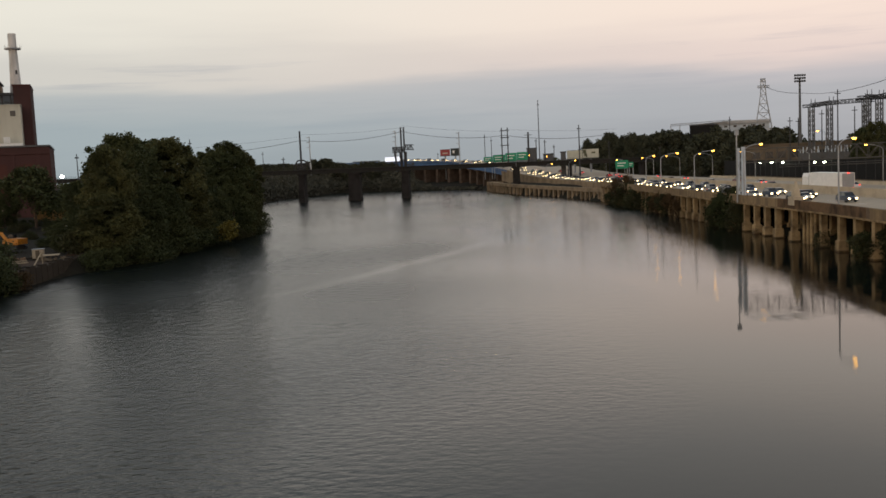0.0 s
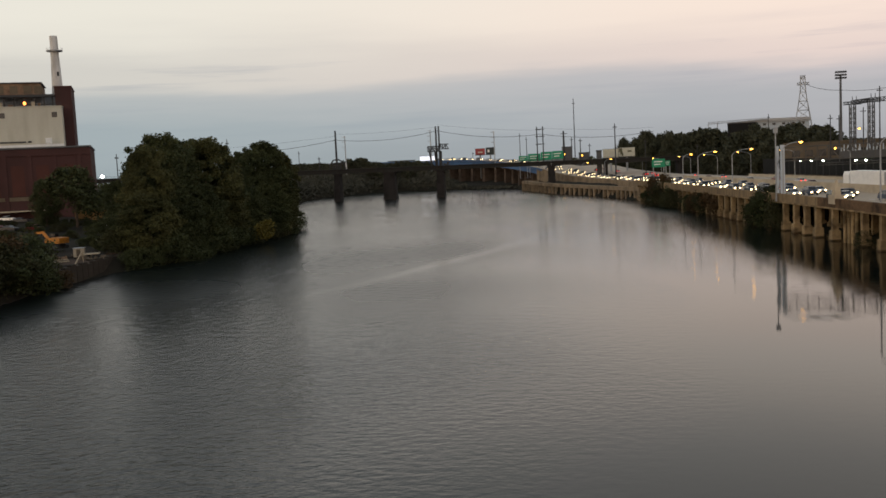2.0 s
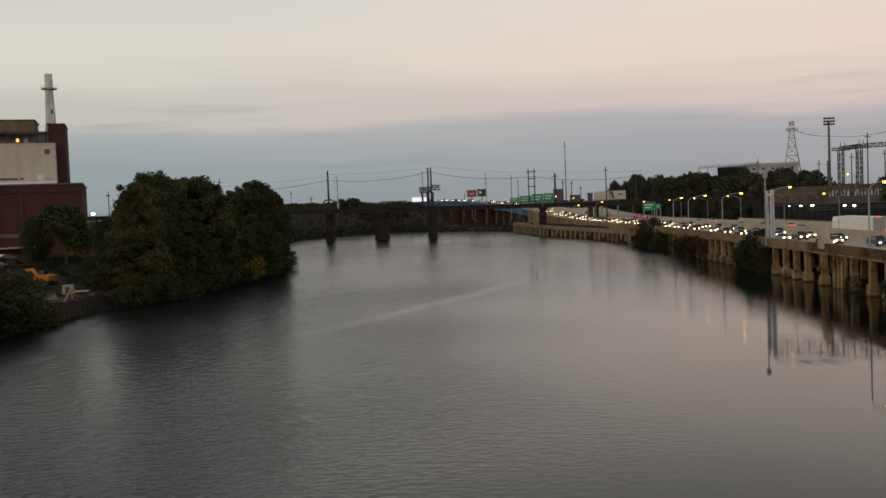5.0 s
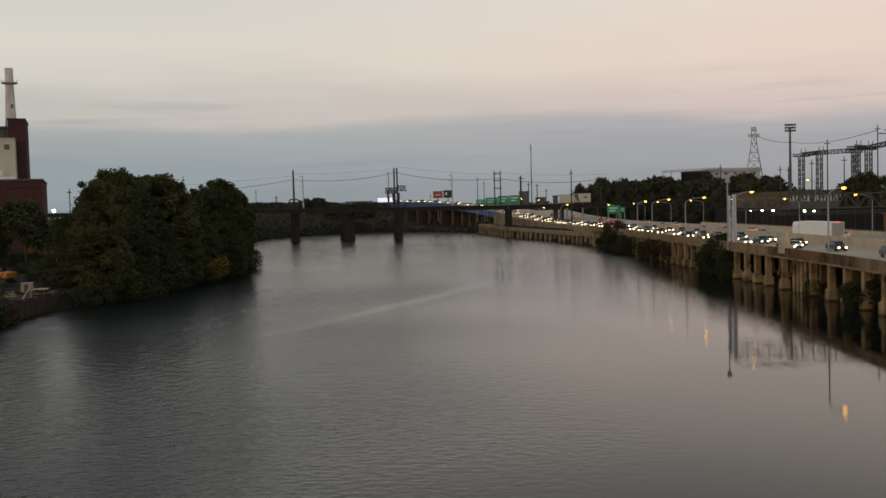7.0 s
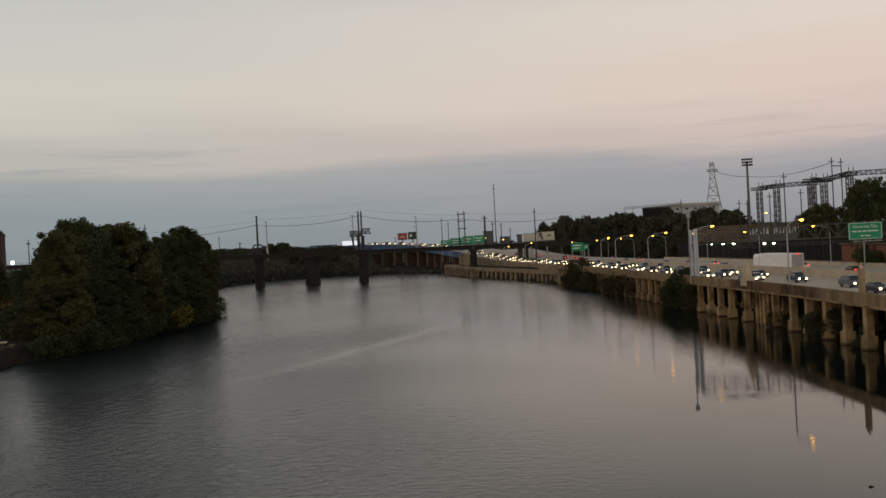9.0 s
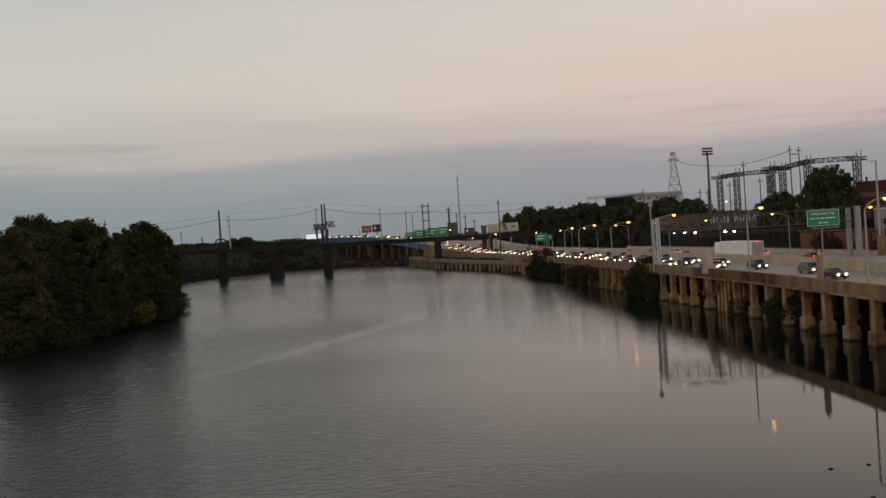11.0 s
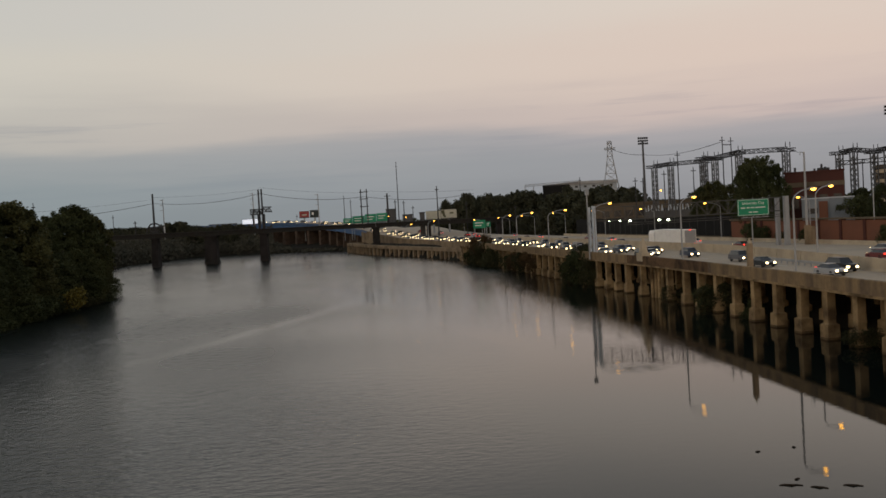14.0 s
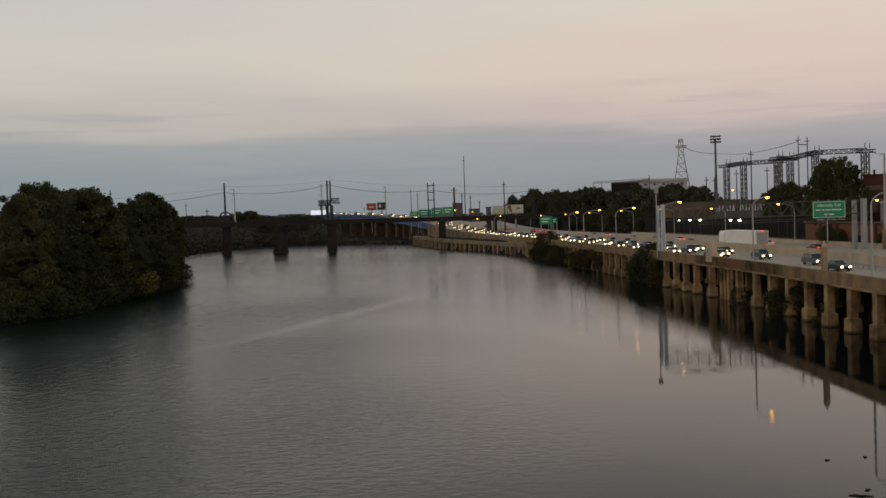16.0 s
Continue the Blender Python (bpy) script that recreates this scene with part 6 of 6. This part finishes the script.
SEDAN = [(0, 0.3), (0, 0.72), (0.25, 0.82), (1.25, 0.95), (3.7, 0.98), (4.45, 0.92), (4.55, 0.75), (4.55, 0.3)]
SEDAN_C = [(1.15, 0.93), (1.95, 1.42), (3.2, 1.42), (3.95, 0.96)]
SUV = [(0, 0.38), (0, 0.9), (0.2, 1.0), (1.15, 1.1), (4.6, 1.12), (4.75, 0.95), (4.75, 0.38)]
SUV_C = [(1.1, 1.08), (1.75, 1.72), (4.2, 1.72), (4.62, 1.1)]


def paint(name, c):
    return mat(name, c, 0.3, 0.3, grain=2, amount=0.05, stain=0.1, bump=0.0)


P_BLACK, P_SILVER, P_GREY, P_WHITE, P_RED, P_BLUE = (paint("car_black", (0.02, 0.02, 0.022)), paint("car_silver", (0.42, 0.43, 0.44)), paint("car_grey", (0.13, 0.13, 0.14)),
                                                     paint("car_white", (0.65, 0.65, 0.63)), paint("car_dark_red", (0.16, 0.02, 0.02)), paint("car_dark_blue", (0.03, 0.05, 0.10)))
kinds = [car("sedan", "black sedan with lit headlights on the expressway", "car", P_BLACK, 4.55, 1.8, SEDAN, SEDAN_C),
         car("sedan", "silver sedan with lit headlights on the expressway", "car", P_SILVER, 4.55, 1.8, SEDAN, SEDAN_C),
         car("suv", "dark grey sport utility vehicle with lit headlights on the expressway", "car", P_GREY, 4.75, 1.9, SUV, SUV_C),
         car("sedan", "white sedan with lit headlights on the expressway", "car", P_WHITE, 4.55, 1.8, SEDAN, SEDAN_C),
         car("suv", "black sport utility vehicle with lit headlights on the expressway", "car", P_BLACK, 4.75, 1.9, SUV, SUV_C),
         car("sedan", "dark red sedan with lit tail lights on the expressway", "car", P_RED, 4.55, 1.8, SEDAN, SEDAN_C),
         car("suv", "dark blue sport utility vehicle with lit headlights on the expressway", "car", P_BLUE, 4.75, 1.9, SUV, SUV_C)]
HOME = [(66.4, 125.0), (64.0, 104.0), (70.3, 139.6), (68.2, 172), (68.3, 108.5), (88, 210), (70.8, 160)]
for ob, (x, y) in zip(kinds, HOME):
    ob.matrix_basis = pose(x, y, DECK + (0.25 if x > 80 else 0), 0, 0, 180 if x > 80 else 0)


def lane_spot(y, off):
    """Place, height and heading on the expressway at northing y, off metres from its river edge."""
    i = min(range(len(LINE) - 1), key=lambda k: abs(LINE[k].y - y))
    a, b = LINE[i], LINE[i + 1]
    f = (y - a.y) / max(0.1, b.y - a.y)
    p = a.lerp(b, f)
    d = (b - a).normalized()
    right = Vector((d.y, -d.x, 0)).normalized()
    return p + right * off, math.degrees(math.atan2(d.y, d.x)) - 90


rnd = random.Random(17)
for lane, off in enumerate((4.0, 8.0, 12.0)):
    y = 168.0 + 7 * lane
    while y < 700:
        p, turn = lane_spot(y, off)
        k = rnd.choice((0, 0, 1, 1, 2, 3, 4, 6))
        copy_thing(kinds[k], Matrix.Translation(p) @ pose(0, 0, 0, 0, 0, turn))
        y += rnd.uniform(10.5, 21) if y > 205 else rnd.uniform(14, 24)
for off in (22.5, 26.5, 30.5):
    y = 120 + rnd.uniform(0, 20)
    while y < 520:
        p, turn = lane_spot(y, off)
        k = rnd.choice((0, 1, 3, 5, 5, 2))
        c = copy_thing(kinds[k], Matrix.Translation(p + Vector((0, 0, 0.25 if y < 500 else 0))) @ pose(0, 0, 0, 0, 0, turn + 180))
        c["label"] = {0: "black sedan driving away with red tail lights", 1: "silver sedan driving away with red tail lights", 2: "dark grey sport utility vehicle driving away with red tail lights",
                      3: "white sedan driving away with red tail lights", 5: "dark red sedan with lit tail lights on the expressway"}[k]
        y += rnd.uniform(40, 110)
# articulated lorry on the far carriageway
tk = thing("semi_truck", "white articulated lorry with a long box trailer", "truck", at=pose(81.5, 183.5, DECK + 0.25))
part("trailer", Geo().box(-1.3, 1.3, 0, 16.0, 1.15, 4.1), M_TRAILER, tk, "plain white box trailer")
part("rear_door", Geo().box(-1.2, 1.2, -0.05, 0.0, 1.25, 4.0), M_GALV, tk)
for x in (-0.9, 0.9):
    part("taillight", Geo().ball((x, -0.1, 1.1), 0.28, 0.08, 0.14), M_TAIL, tk, "lit red tail light")
part("marker_lamp", Geo().ball((0, -0.08, 4.05), 0.3, 0.08, 0.1), M_TAIL, tk, "lit red tail light")
cab_ = part("cab", Geo().prism([(-1.2, 0.6), (1.2, 0.6), (1.2, 3.2), (0.9, 3.9), (-0.9, 3.9), (-1.2, 3.2)], 16.9, 20.0), M_TRAILER, tk, "white tractor cab")
part("windscreen", Geo().box(-1.0, 1.0, 20.0, 20.05, 2.0, 3.0), M_GLASS, cab_)
part("chassis", Geo().box(-0.5, 0.5, 1, 20, 0.7, 1.15), M_STEEL, tk)
wheel = Geo().tube((-0.15, 0, 0), (0.15, 0, 0), 0.5, 0.5, 14).mesh("wheel", M_RUBBER)
for x in (-1.1, 1.1):
    for y in (1.6, 2.9, 14.5, 17.2, 19.2):
        part("wheel", wheel, None, tk, "", pose(x, y, 0.5))
# cars parked before the power station
for k, (x, y, turn) in enumerate(((-136, 268, 80), (-141, 270, 95), (-129, 262, 85), (-118, 226, 70), (-113, 223, 75), (-108, 226, 72), (-124, 230, 80), (-96, 246, 60))):
    c = copy_thing(kinds[(3, 1, 0, 5, 0, 5, 2, 3)[k]], pose(x, y, ground_z(x, y) + 0.1, 0, 0, turn))
    for part_ in list(c.children):
        if part_.name.startswith(("headlight", "taillight")):
            bpy.data.objects.remove(part_)
    c["label"], c["group"] = ("white sedan", "silver sedan", "black sedan", "dark red sedan", "black sedan", "dark red sedan", "dark grey car", "white sedan")[k] + " parked in the yard of the power station", "parked cars"
